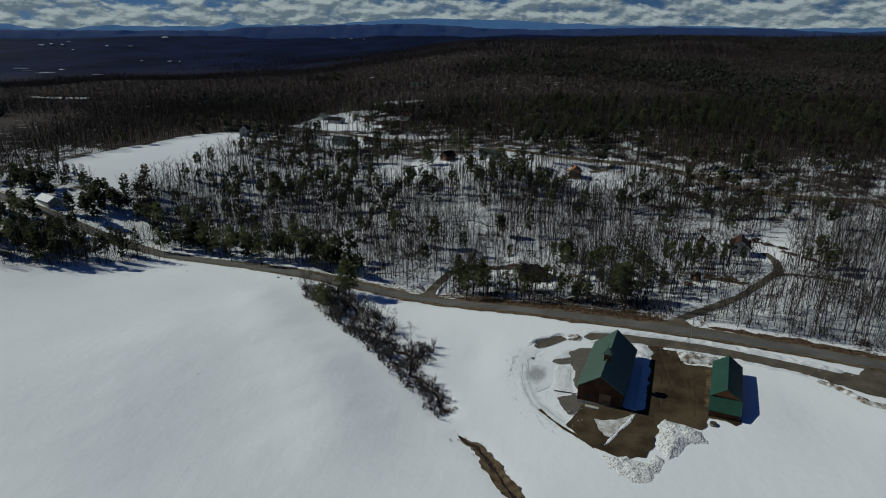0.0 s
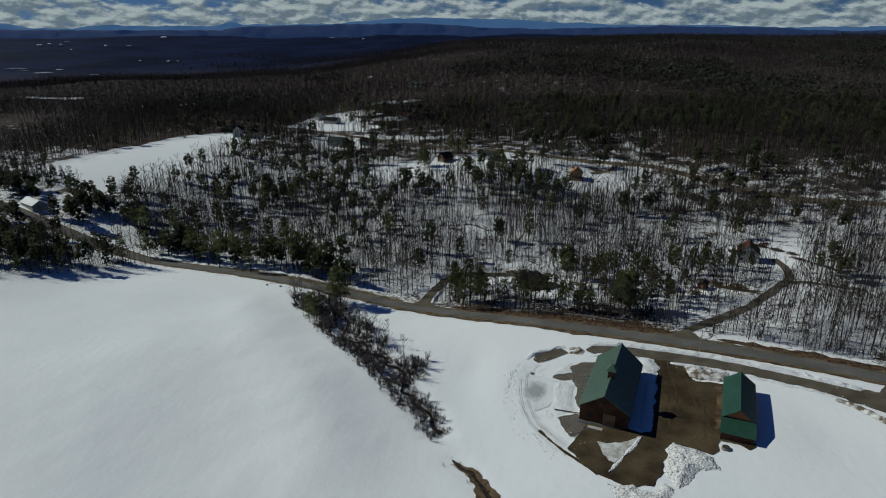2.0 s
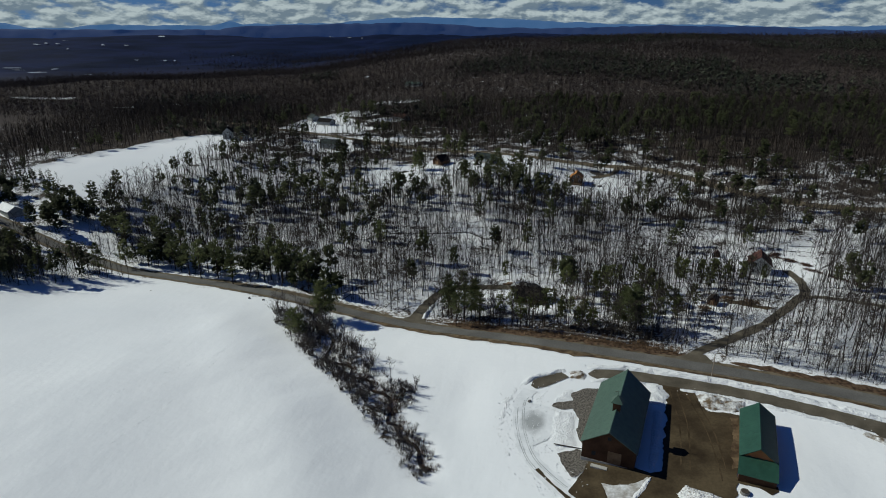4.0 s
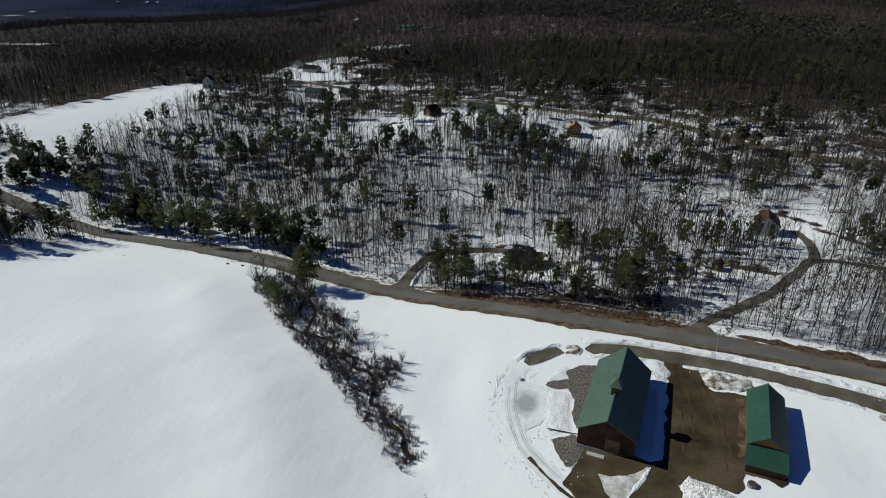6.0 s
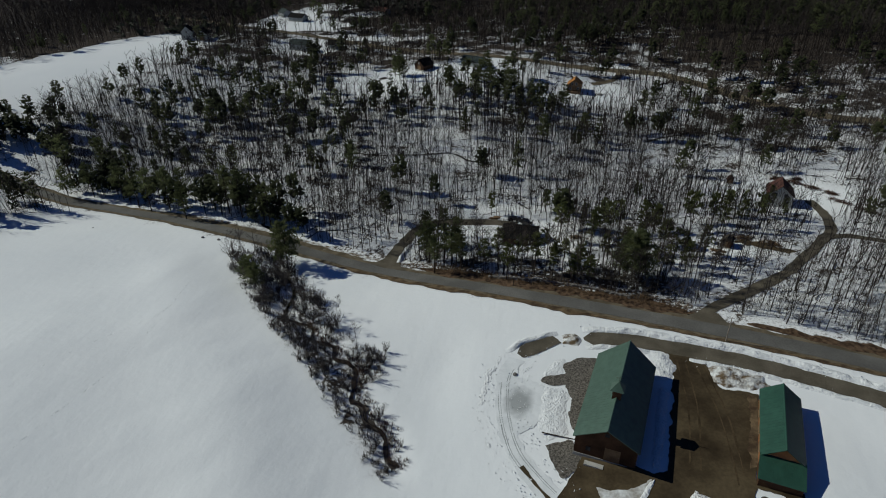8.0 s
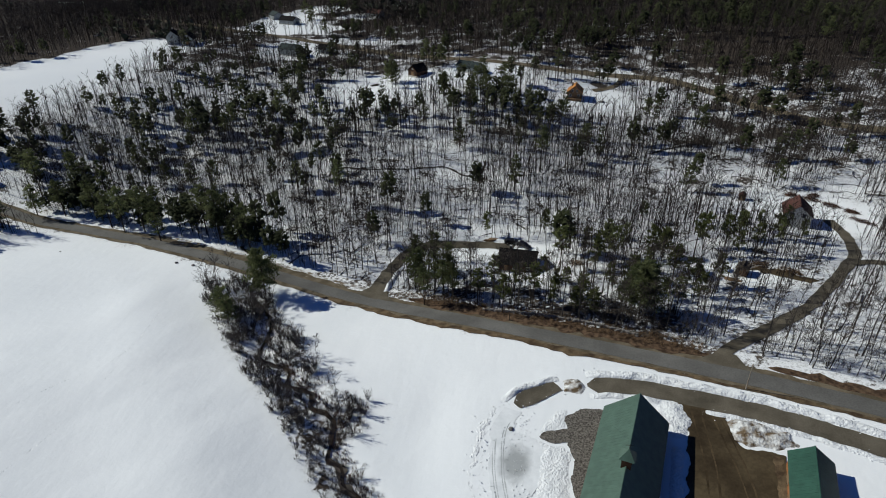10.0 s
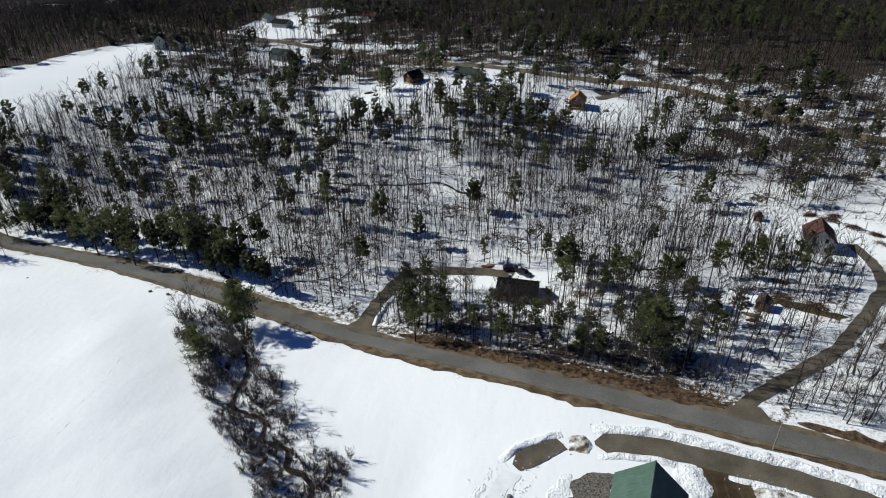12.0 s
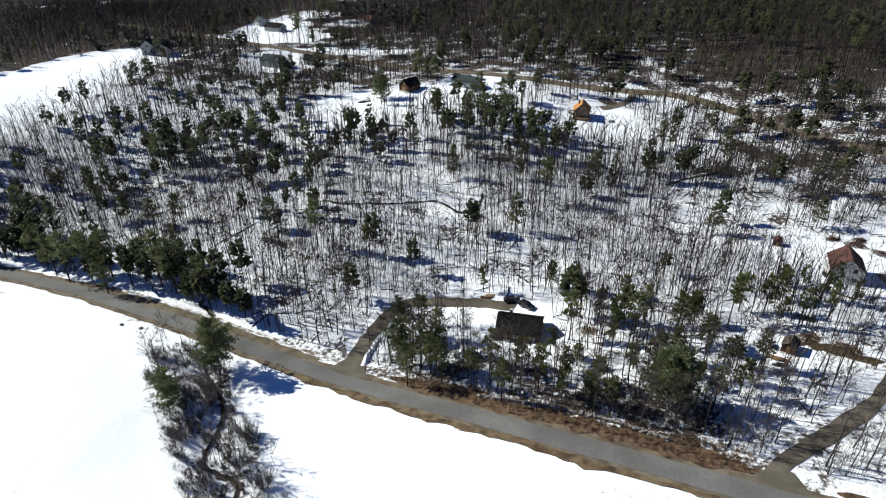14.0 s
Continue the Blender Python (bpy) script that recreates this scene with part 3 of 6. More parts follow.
def strip(name, line, half, lift, mat, label, category, crown=0.0, ragged=0.0, seed=1, offset=0.0, kind="structure", across=5, taper=0.0, over=None):
    """A band laid along a line on the ground."""
    d = np.gradient(line, axis=0)
    d /= np.hypot(d[:, 0], d[:, 1])[:, None]
    side = np.stack([d[:, 1], -d[:, 0]], -1)
    s = np.r_[0, np.cumsum(np.hypot(*np.diff(line, axis=0).T))]
    u = np.linspace(-1, 1, across)
    w0 = half + ragged * (vnoise(s / 2.3, s * 0 + 7, seed) + 0.6 * vnoise(s / 0.9, s * 0 + 3, seed + 5))
    w1 = half + ragged * (vnoise(s / 2.3, s * 0 + 27, seed) + 0.6 * vnoise(s / 0.9, s * 0 + 13, seed + 5))
    ease = np.clip(np.minimum(s, s[-1] - s) / taper, 0.05, 1) ** 0.6 if taper else 1.0
    w0, w1 = w0 * ease, w1 * ease
    off = np.where(u[None] < 0, w0[:, None], w1[:, None]) * u[None] + offset
    p = line[:, None, :] + side[:, None, :] * off[..., None]
    z = (over or land)(p[..., 0], p[..., 1]) + lift + crown * (1 - u[None] ** 2)
    v = np.concatenate([p, z[..., None]], -1).reshape(-1, 3)
    ob = new(name, mesh_tris(name, v, grid_faces(len(line), across), mat, True))
    return tagged(ob, label, category, kind=kind)


strip("road_shoulder", ROAD, 4.0, 0.10, M_SHOULDER, "sandy gravel shoulders beside the country road", "road shoulder", ragged=0.35, across=9)
strip("road", ROAD, 2.35, 0.16, M_ASPHALT, "worn grey asphalt country road between snowy verges", "road", crown=0.06, ragged=0.09, across=7)
strip("verge_north", stretch(ROAD, -30, 46), 2.2, 0.13, M_LEAFBANK, "dark brown leafy bank beside the road", "verge", ragged=0.9, seed=4, offset=-5.3, across=7, taper=9.0)
strip("verge_north_east", stretch(ROAD, 57, 125), 1.5, 0.13, M_LEAFBANK, "leaf-strewn brown bank beside the road", "verge", ragged=0.8, seed=5, offset=-5.0, across=7, taper=8.0)
strip("verge_west", stretch(ROAD, -140, -48), 0.8, 0.13, M_SHOULDER, "tan sandy edge of the road", "verge", ragged=0.5, seed=7, offset=-4.3, across=5, taper=8.0)
strip("verge_south", stretch(ROAD, -58, 30), 0.95, 0.13, M_VERGE, "strip of dead grass between road and snow", "verge", ragged=0.75, seed=6, offset=3.85, across=7, taper=12.0)
strip("verge_south_east", stretch(ROAD, 14, 120), 0.45, 0.132, M_VERGE, "thin strip of dead grass between road and snow", "verge", ragged=0.3, seed=8, offset=3.55, taper=8.0)
strip("lane", BARN_LANE, 2.5, 0.14, M_LANE, "damp plowed gravel lane to the barn", "lane", ragged=0.3, seed=9, across=7, taper=0.3)
# the lane ends past a heap of snow
LANE_STUB = [(2.9, 178.7), (3.4, 181.2), (5.4, 183.5), (8.5, 184.9), (11.6, 185.8), (12.8, 184.7), (13.7, 183), (11.8, 181.9), (9.1, 179.8), (7, 178.3), (4.6, 177.4)]
strip("driveway_cabin", CABIN_DRIVE, 2.1, 0.14, M_LANE, "muddy gravel driveway to the dark-roofed house", "driveway", ragged=0.3, seed=12)
strip("driveway_farmhouse", FARM_DRIVE, 1.65, 0.14, M_LANE, "curving muddy driveway through the trees", "driveway", ragged=0.3, seed=13)
strip("driveway_spur", DRIVE_SPUR, 1.5, 0.14, M_LANE, "narrow muddy spur of the driveway", "driveway", ragged=0.3, seed=14)
def drive_mouth(outline, label, seed):
    """The flared foot of a driveway where it meets the road."""
    v = [(x, y, float(land(x, y)) + 0.155) for x, y in outline]
    return tagged(new("driveway_mouth", mesh_from("driveway_mouth", v, [tuple(range(len(v)))], M_LANE)), label, "driveway", kind="structure")


drive_mouth([(58.1, 188.9), (54.3, 192.3), (53.2, 196.1), (50.8, 197.6), (48.2, 196.7), (45, 194.9), (41.4, 194.1), (49.8, 191.3)], "muddy gravel flare where the driveway meets the road", 1)
drive_mouth([(-31, 219.6), (-34.4, 223.4), (-36, 229), (-37.4, 232.6), (-40.2, 232.8), (-41.4, 229), (-44, 226), (-47.5, 224.6), (-40, 220.6)], "gravel flare of the driveway at the road", 2)
strip("road_far", FAR_ROAD, 3.2, 0.2, M_SHOULDER, "distant pale sandy road through the woods", "road", ragged=0.3, seed=15)
strip("driveway_orange_house", ORANGE_DRIVE, 1.8, 0.2, M_SHOULDER, "sandy driveway to the orange-roofed house", "driveway", ragged=0.3, seed=16)
strip("driveway_grey_house", GREY_DRIVE, 1.8, 0.2, M_LANE, "driveway to the grey-roofed house", "driveway", ragged=0.3, seed=17)


def patch(name, outline, mat, label, category, lift=0.1, step=0.5, ragged=0.5, seed=1, dome=0.0, lumps=0.0, kind="structure", smooth_faces=True):
    """A ragged area laid on the ground, flat or heaped."""
    o = np.array([*outline, outline[0]], float)
    s = np.r_[0, np.cumsum(np.hypot(*np.diff(o, axis=0).T))]
    q = np.arange(0, s[-1], step)
    line = np.stack([np.interp(q, s, o[:, 0]), np.interp(q, s, o[:, 1])], -1)
    line += ragged * np.stack([vnoise(line[:, 0] / 2.2, line[:, 1] / 2.2, seed) + 0.5 * vnoise(line[:, 0] / 0.8, line[:, 1] / 0.8, seed + 1),
                               vnoise(line[:, 0] / 2.2, line[:, 1] / 2.2, seed + 2) + 0.5 * vnoise(line[:, 0] / 0.8, line[:, 1] / 0.8, seed + 3)], -1)
    lo, hi = line.min(0) - step, line.max(0) + step
    xs, ys = np.arange(lo[0], hi[0], step), np.arange(lo[1], hi[1], step)
    x, y = np.meshgrid(xs, ys, indexing="ij")
    faces = grid_faces(len(xs), len(ys))
    px, py = x.ravel().copy(), y.ravel().copy()
    mid_x, mid_y = px[faces].mean(1), py[faces].mean(1)
    faces = faces[inside(mid_x, mid_y, [tuple(p) for p in line])]
    count = np.bincount(faces.ravel(), minlength=len(px))
    used = np.where(count > 0)[0]
    rim = used[count[used] < 4]
    for k in rim:
        n = np.argmin((line[:, 0] - px[k]) ** 2 + (line[:, 1] - py[k]) ** 2)
        px[k], py[k] = line[n]
    remap = np.full(len(px), -1)
    remap[used] = np.arange(len(used))
    vx, vy = px[used], py[used]
    z = land(vx, vy) + lift
    if dome:
        d = line_distance(vx, vy, line[:: max(1, len(line) // 60)])
        rise = np.clip(d / 2.5, 0, 1) ** 0.7
        z = z + rise * (dome + lumps * (0.7 * vnoise(vx / 1.3, vy / 1.3, seed + 7) + 0.6 * np.abs(vnoise(vx / 0.6, vy / 0.6, seed + 8)) + 0.35 * vnoise(vx / 0.3, vy / 0.3, seed + 9))) - (1 - rise) * 0.25
    me = mesh_tris(name, np.stack([vx, vy, z], -1), remap[faces], mat, smooth_faces)
    return tagged(new(name, me), label, category, kind=kind)


def bank(line, half, height, mat, label, offset=0.0, seed=1, name="snow_bank"):
    """A plowed ridge of snow along a line."""
    line = curve_of([tuple(p) for p in line[::2]], 0.6)
    d = np.gradient(line, axis=0)
    d /= np.hypot(d[:, 0], d[:, 1])[:, None]
    side = np.stack([d[:, 1], -d[:, 0]], -1)
    u = np.linspace(-1, 1, 11)
    p = line[:, None, :] + side[:, None, :] * (u[None] * half + offset + 0.3 * vnoise(line[:, 0] / 3, line[:, 1] / 3, seed)[:, None])[..., None]
    ends = np.clip(np.minimum(np.arange(len(line)), np.arange(len(line))[::-1]) / 5, 0, 1)[:, None]
    prof = np.clip(1 - np.abs(u[None]) ** 2.2, 0, 1) * ends
    x, y = p[..., 0], p[..., 1]
    lump = 0.75 + 0.4 * vnoise(x / 2.1, y / 2.1, seed) + 0.35 * vnoise(x / 0.75, y / 0.75, seed + 1) + 0.22 * vnoise(x / 0.4, y / 0.4, seed + 2)
    z = land(x, y) + prof * height * lump - 0.05 + 0.1 * (prof > 0)
    me = mesh_tris(name, np.concatenate([p, z[..., None]], -1).reshape(-1, 3), grid_faces(len(line), 11), mat, True)
    return tagged(new(name, me), label, "snow bank")


# ---- barnyard surfaces ----
patch("barnyard", [(37.6, 181), (46.5, 179), (46.2, 174), (47, 169), (54.5, 167.5), (52, 155), (47.8, 146.5), (46.6, 141), (44.2, 136.6), (37, 140.8), (34.4, 137.5), (31.5, 130), (28.4, 125.8),
                   (24, 126.5), (28.8, 135), (31.4, 143), (32.6, 150), (34.8, 158), (36.8, 166.5), (37.6, 172)], M_DIRT, "muddy brown dirt yard between barn and shed", "yard", 0.12, ragged=0.45, seed=31)
patch("barn_apron", [(16, 149), (27, 146), (32.5, 143), (29.5, 142.2), (24, 141.5), (18, 139.8), (20, 135), (21.5, 128), (18.8, 128), (14.5, 133.5), (11, 138), (13.8, 143)],
      M_DIRT, "muddy ground before the barn's gable end", "yard", 0.12, ragged=0.4, seed=32)
patch("dirt_track", [(19.5, 134), (24.5, 134.5), (28.6, 126.5), (24, 124.8), (18.8, 128)], M_DIRT, "muddy end of the barnyard track", "yard", 0.115, ragged=0.3, seed=33)
patch("stone_bed", [(15.3, 153.5), (17.2, 161), (20.5, 172), (21.8, 177.6), (17.5, 177.8), (13.6, 175.5), (13.8, 172), (9.5, 170.8), (8, 169), (11.5, 168), (14.2, 168.5), (15.4, 164), (14.4, 159)],
      M_GRAVEL, "bed of grey crushed stone along the barn wall", "gravel", 0.13, ragged=0.5, seed=34)
patch("stone_bed_front", [(9, 150.8), (14.8, 152.4), (16.3, 148.6), (14, 143), (12.8, 141.8), (11, 145.5)], M_GRAVEL, "patch of grey crushed stone by the barn corner", "gravel", 0.14, ragged=0.5, seed=35)
patch("ice_patch", [(-1.6, 163), (-0.5, 168), (3, 171), (7, 169.5), (9.2, 166), (9, 160), (7, 155.5), (3, 154), (-0.5, 157)], M_STAINED, "grey slushy ice on the packed turnaround", "ice", 0.09, ragged=0.5, seed=36)
patch("snow_patch", [(8.6, 150.6), (7, 158), (7.4, 166), (8.4, 172.5), (12.4, 177.4), (15, 177.2), (13.7, 171.6), (9.3, 170.3), (8.2, 168.8), (11.5, 167.9), (14.2, 168.2), (15.3, 164), (14.4, 158), (15.3, 153.8), (12, 152)], M_SNOWBANK,
      "rough plowed snow inside the turnaround", "snow", 0.1, 0.35, ragged=0.45, seed=69, dome=0.12, lumps=0.14)
TURN = TURN_LINE
strip("packed_track", TURN, 2.0, 0.07, M_PACKED, "packed icy snow of the plowed turnaround", "track", ragged=0.35, seed=37, across=7)
for n, off in enumerate((-1.0, -0.55, 0.7, 1.15)):
    strip("tyre_rut", TURN[6 + 4 * n : -4], 0.09, 0.09, M_SLUSH, "dark wheel rut in packed snow", "tyre track", ragged=0.06, seed=40 + n, offset=off, across=3)
strip("mud_edge", curve_of([(4.6, 145.4), (7, 141.6), (9.4, 138.4), (13.2, 134.2), (17.5, 129)], 0.6), 0.4, 0.16, M_DIRT, "dark muddy edge of the plowed track", "track", ragged=0.2, seed=45)
for n in range(5):
    strip("shovel_mark", curve_of([(6.8, 165.5 - 1.1 * n), (8.2, 165.4 - 1.05 * n), (9.6, 165.9 - 1.2 * n)], 0.5), 0.07, 0.06, M_LANE, "thin dark scrape mark in the snow", "mark", ragged=0.03, seed=50 + n, across=3)
patch("trodden_mud", [(15.5, 141.5), (24, 143.5), (33, 146), (35, 139), (31, 130), (25, 125.5), (20, 128), (16, 133)], M_DIRT, "muddy wheel-churned ground before the barn", "yard", 0.10, ragged=0.3, seed=58)
patch("lane_mouth", [(82, 169.2), (92.6, 166), (96, 170.5), (104, 167.8), (120, 161.5), (150, 149.5), (150, 135), (122, 144), (104, 151.5), (90, 156.8), (83, 162)], M_LANE, "muddy gravel where the lane meets the road", "lane", 0.12, 0.6, ragged=0.5, seed=12)
bank(curve_of([(80.5, 162.6), (84, 158.6), (88, 153.4), (94, 149.6), (103, 146.5)], 1.0), 1.1, 0.6, M_DIRTYSNOW, "dirty plowed snow bank at the lane's edge", 0.0, 79)
patch("lane_end", LANE_STUB, M_LANE, "plowed gravel end of the lane", "lane", 0.14, 0.35, ragged=0.2, seed=11)
patch("snow_patch", [(18.4, 141), (21.1, 140.2), (24.4, 140.7), (28.6, 143.2), (27.9, 140.4), (25.7, 137.9), (23.6, 135.7), (21.7, 133), (20.5, 134.2), (19.5, 136.7)], M_TRODDEN, "trodden dirty snow left on the muddy ground", "snow", 0.135, 0.3, ragged=0.35, seed=60)
strip("snow_ridge", curve_of([(29.2, 143.2), (26.7, 139.5), (24.4, 136.1), (22.1, 132.8), (19.9, 129.6)], 0.6), 0.4, 0.16, M_SNOWBANK, "thin ridge of snow left across the mud", "snow", crown=0.15, ragged=0.2, seed=59, taper=1.5)
patch("snow_patch", [(28.8, 146), (30.6, 144.4), (32.2, 150), (34.4, 158), (36.4, 166.5), (35.6, 169), (33.6, 168.6)], M_SNOWBANK, "smooth snow slid off the barn roof", "snow", 0.16, ragged=0.3, seed=61, dome=0.25, lumps=0.04)
patch("snow_patch", [(30, 176), (34, 181.2), (38.5, 180.8), (39.4, 174.5), (38, 170.6), (34.5, 170.2), (31, 172)], M_SNOWBANK, "heaped snow behind the barn", "snow", 0.12, ragged=0.5, seed=62, dome=0.4, lumps=0.4)
patch("snow_mound", [(45.3, 176), (50.4, 176.4), (57.5, 173.6), (58, 169.5), (53.4, 168.6), (49.6, 168.9), (45.6, 171)], M_DIRTYSNOW, "plowed heap of snow mixed with brown earth", "snow heap", 0.1, ragged=0.5, seed=63, dome=0.6,
      lumps=0.55, kind="")
patch("snow_mound", [(33.6, 138.6), (36.2, 141.6), (41, 138.8), (44.6, 136), (44.4, 131.5), (40, 131), (36, 126), (33.5, 124.6), (31.8, 129.5)], M_SPECKSNOW, "tall plowed snow heap at the yard's edge", "snow heap", 0.1,
      step=0.3, ragged=0.6, seed=64, dome=0.7, lumps=0.38, kind="")
patch("snow_mound", [(17, 129), (20, 126.6), (24.5, 125.4), (28.6, 124.6), (31.6, 127.5), (33.6, 124), (29, 116.5), (25.5, 116), (20.5, 121)], M_SPECKSNOW, "rough plowed snow heap with lumps of dirt", "snow heap", 0.1,
      step=0.3, ragged=0.8, seed=65, dome=0.35, lumps=0.35, kind="")
patch("snow_mound", [(13.6, 186.6), (17.6, 187.2), (19, 184), (17.4, 181.8), (14, 182.4)], M_DIRTYSNOW, "small dirty snow heap across the lane", "snow heap", 0.1, 0.3, ragged=0.4, seed=66, dome=0.6, lumps=0.5, kind="")
patch("snow_mound", [(-4, 160), (-2, 170), (0, 178), (-2, 179), (-5, 170), (-6, 160), (-3.4, 150), (-1.5, 150)], M_SNOWBANK, "low rough snow bank round the turnaround", "snow heap", 0.1, ragged=0.7, seed=67, dome=0.12,
      lumps=0.25, kind="")
bank(BARN_LANE[:38], 1.3, 0.8, M_SNOWBANK, "plowed snow bank between lane and road", -3.7, 70)
bank(BARN_LANE[12:34], 0.8, 0.45, M_SNOWBANK, "low plowed snow bank along the lane", 3.1, 71)
bank(BARN_LANE[0:9], 0.9, 0.5, M_SNOWBANK, "low plowed snow bank along the lane", 3.2, 72)
bank(LANE_END, 1.0, 0.7, M_SNOWBANK, "plowed snow bank at the lane's end", -2.7, 73)
bank(stretch(ROAD, -135, -40), 0.55, 0.4, M_DIRTYSNOW, "dirty plowed snow along the road", -5.7, 74)
bank(CABIN_DRIVE[2:12], 0.8, 0.8, M_SNOWBANK, "snow bank beside the driveway mouth", 3.0, 76)
bank(CABIN_DRIVE[18:], 1.2, 1.0, M_SNOWBANK, "plowed snow bank behind the driveway", -3.6, 77)

# ---- brook ----
strip("brook_bank", BROOK, 0.6, 0.3, M_WETLEAF, "muddy brook banks with dead brown weeds", "brook bank", ragged=0.75, seed=80, across=7, over=surface)
strip("brook", BROOK, 0.36, 0.37, M_WATER, "narrow dark brook in the snow", "brook", ragged=0.25, seed=81, over=surface)
strip("ditch_bank", DITCH, 2.0, 0.2, M_VERGE, "brown weedy banks of the open brook", "brook bank", ragged=0.8, seed=82, across=9, taper=16.0, over=surface)
strip("ditch", DITCH, 0.35, 0.27, M_WATER, "dark open water of the brook", "brook", ragged=0.3, seed=83, taper=2.0, over=surface)

# faint trails trodden across the meadow
for n, run in enumerate([
    [(-96.5, 133), (-95.1, 144.5), (-92.6, 155.7), (-91.5, 168.3), (-91.1, 182.5)],
    [(-110.6, 149.8), (-107.5, 160.9), (-101.5, 172.1), (-92.8, 185.4), (-94.9, 205.3)],
]):
    strip("snow_trail", curve_of(run, 1.0), 0.07, 0.0, M_SNOWBANK, "faint trodden trail across the snowy meadow", "trail", ragged=0.1, seed=96 + n, taper=4.0, over=surface)

# thin runs of dark water and wet leaves through the wood
for n, run in enumerate([
    [(-103.8, 282.2), (-97, 292.9), (-92.5, 300.1)],
    [(-80.3, 304.8), (-77.2, 305.5), (-72.8, 313.2), (-64.1, 311.1), (-47.8, 310.7), (-38.4, 311.4), (-28.8, 312.8), (-19.1, 305.6), (-13.5, 310.8), (-12.8, 320.9)],
    [(55.3, 333.9), (65.7, 341.1), (79.2, 345.8), (86.5, 344)],
]):
    strip("wood_brook", curve_of(run, 1.0), 0.55, 0.13, M_WETLEAF, "dark wet run winding through the snowy wood", "brook", ragged=0.35, seed=84 + n, taper=3.0, over=surface)

# ---- buildings ----
def slab(p0, p1, p2, p3, thick):
    """A thick sheet from four corners, its top face given."""
    c = [Vector(p) for p in (p0, p1, p2, p3)]
    n = (c[1] - c[0]).cross(c[3] - c[0]).normalized()
    if n.z < 0:
        n = -n
    v = c + [k - n * thick for k in c]
    return v, [(0, 1, 2, 3), (7, 6, 5, 4), (0, 4, 5, 1), (1, 5, 6, 2), (2, 6, 7, 3), (3, 7, 4, 0)]


def roof_part(name, corners, thick, mat, parent, label="", ribs=0.0):
    """A roof sheet; ribs: spacing of raised seams from eave to ridge (corners 0,1 on the eave; 3,2 on the ridge)."""
    v, f = slab(*corners, thick)
    ob = child(name, mesh_from(name, v, f, mat), parent, label)
    if ribs:
        a, b, c, d = (Vector(k) for k in corners)
        n = max(2, int((b - a).length / ribs))
        up = (b - a).cross(d - a).normalized()
        up = up if up.z > 0 else -up
        rv, rf = [], []
        for k in range(1, n):
            lo, hi = a.lerp(b, k / n), d.lerp(c, k / n)
            w = (b - a).normalized() * 0.02
            base = len(rv)
            rv += [lo - w, lo + w, hi + w, hi - w, lo - w + up * 0.012, lo + w + up * 0.012, hi + w + up * 0.012, hi - w + up * 0.012]
            rf += [tuple(base + i for i in q) for q in ((4, 5, 6, 7), (0, 1, 5, 4), (1, 2, 6, 5), (2, 3, 7, 6), (3, 0, 4, 7))]
        tagged(child("roof_seams", mesh_from("roof_seams", rv, rf, mat), ob), kind="stuff")
    return ob


def window(parent, m, w, h, glass=None, frame_mat=None):
    """A framed window; m: its pose in the wall, x across, z up, y out of the wall towards -y."""
    f = child("window", mesh_from("window", [(-w / 2 - 0.09, 0.03, -0.09), (w / 2 + 0.09, 0.03, -0.09), (w / 2 + 0.09, 0.03, h + 0.09), (-w / 2 - 0.09, 0.03, h + 0.09),
                                             (-w / 2 - 0.09, -0.07, -0.09), (w / 2 + 0.09, -0.07, -0.09), (w / 2 + 0.09, -0.07, h + 0.09), (-w / 2 - 0.09, -0.07, h + 0.09),
                                             (-w / 2, -0.07, 0), (w / 2, -0.07, 0), (w / 2, -0.07, h), (-w / 2, -0.07, h), (-w / 2, 0.0, 0), (w / 2, 0.0, 0), (w / 2, 0.0, h), (-w / 2, 0.0, h)],
                                  [(0, 1, 5, 4), (1, 2, 6, 5), (2, 3, 7, 6), (3, 0, 4, 7), (4, 5, 9, 8), (5, 6, 10, 9), (6, 7, 11, 10), (7, 4, 8, 11), (8, 9, 13, 12), (9, 10, 14, 13), (10, 11, 15, 14), (11, 8, 12, 15)],
                                  frame_mat or M_WHITE), parent)
    f.matrix_basis = m
    child("pane", mesh_from("pane", [(-w / 2, -0.02, 0), (w / 2, -0.02, 0), (w / 2, -0.02, h), (-w / 2, -0.02, h), (-w / 2, 0.01, 0), (w / 2, 0.01, 0), (w / 2, 0.01, h), (-w / 2, 0.01, h)],
                            [(0, 1, 2, 3), (7, 6, 5, 4)], glass or M_PLAINGLASS), f)
    return f


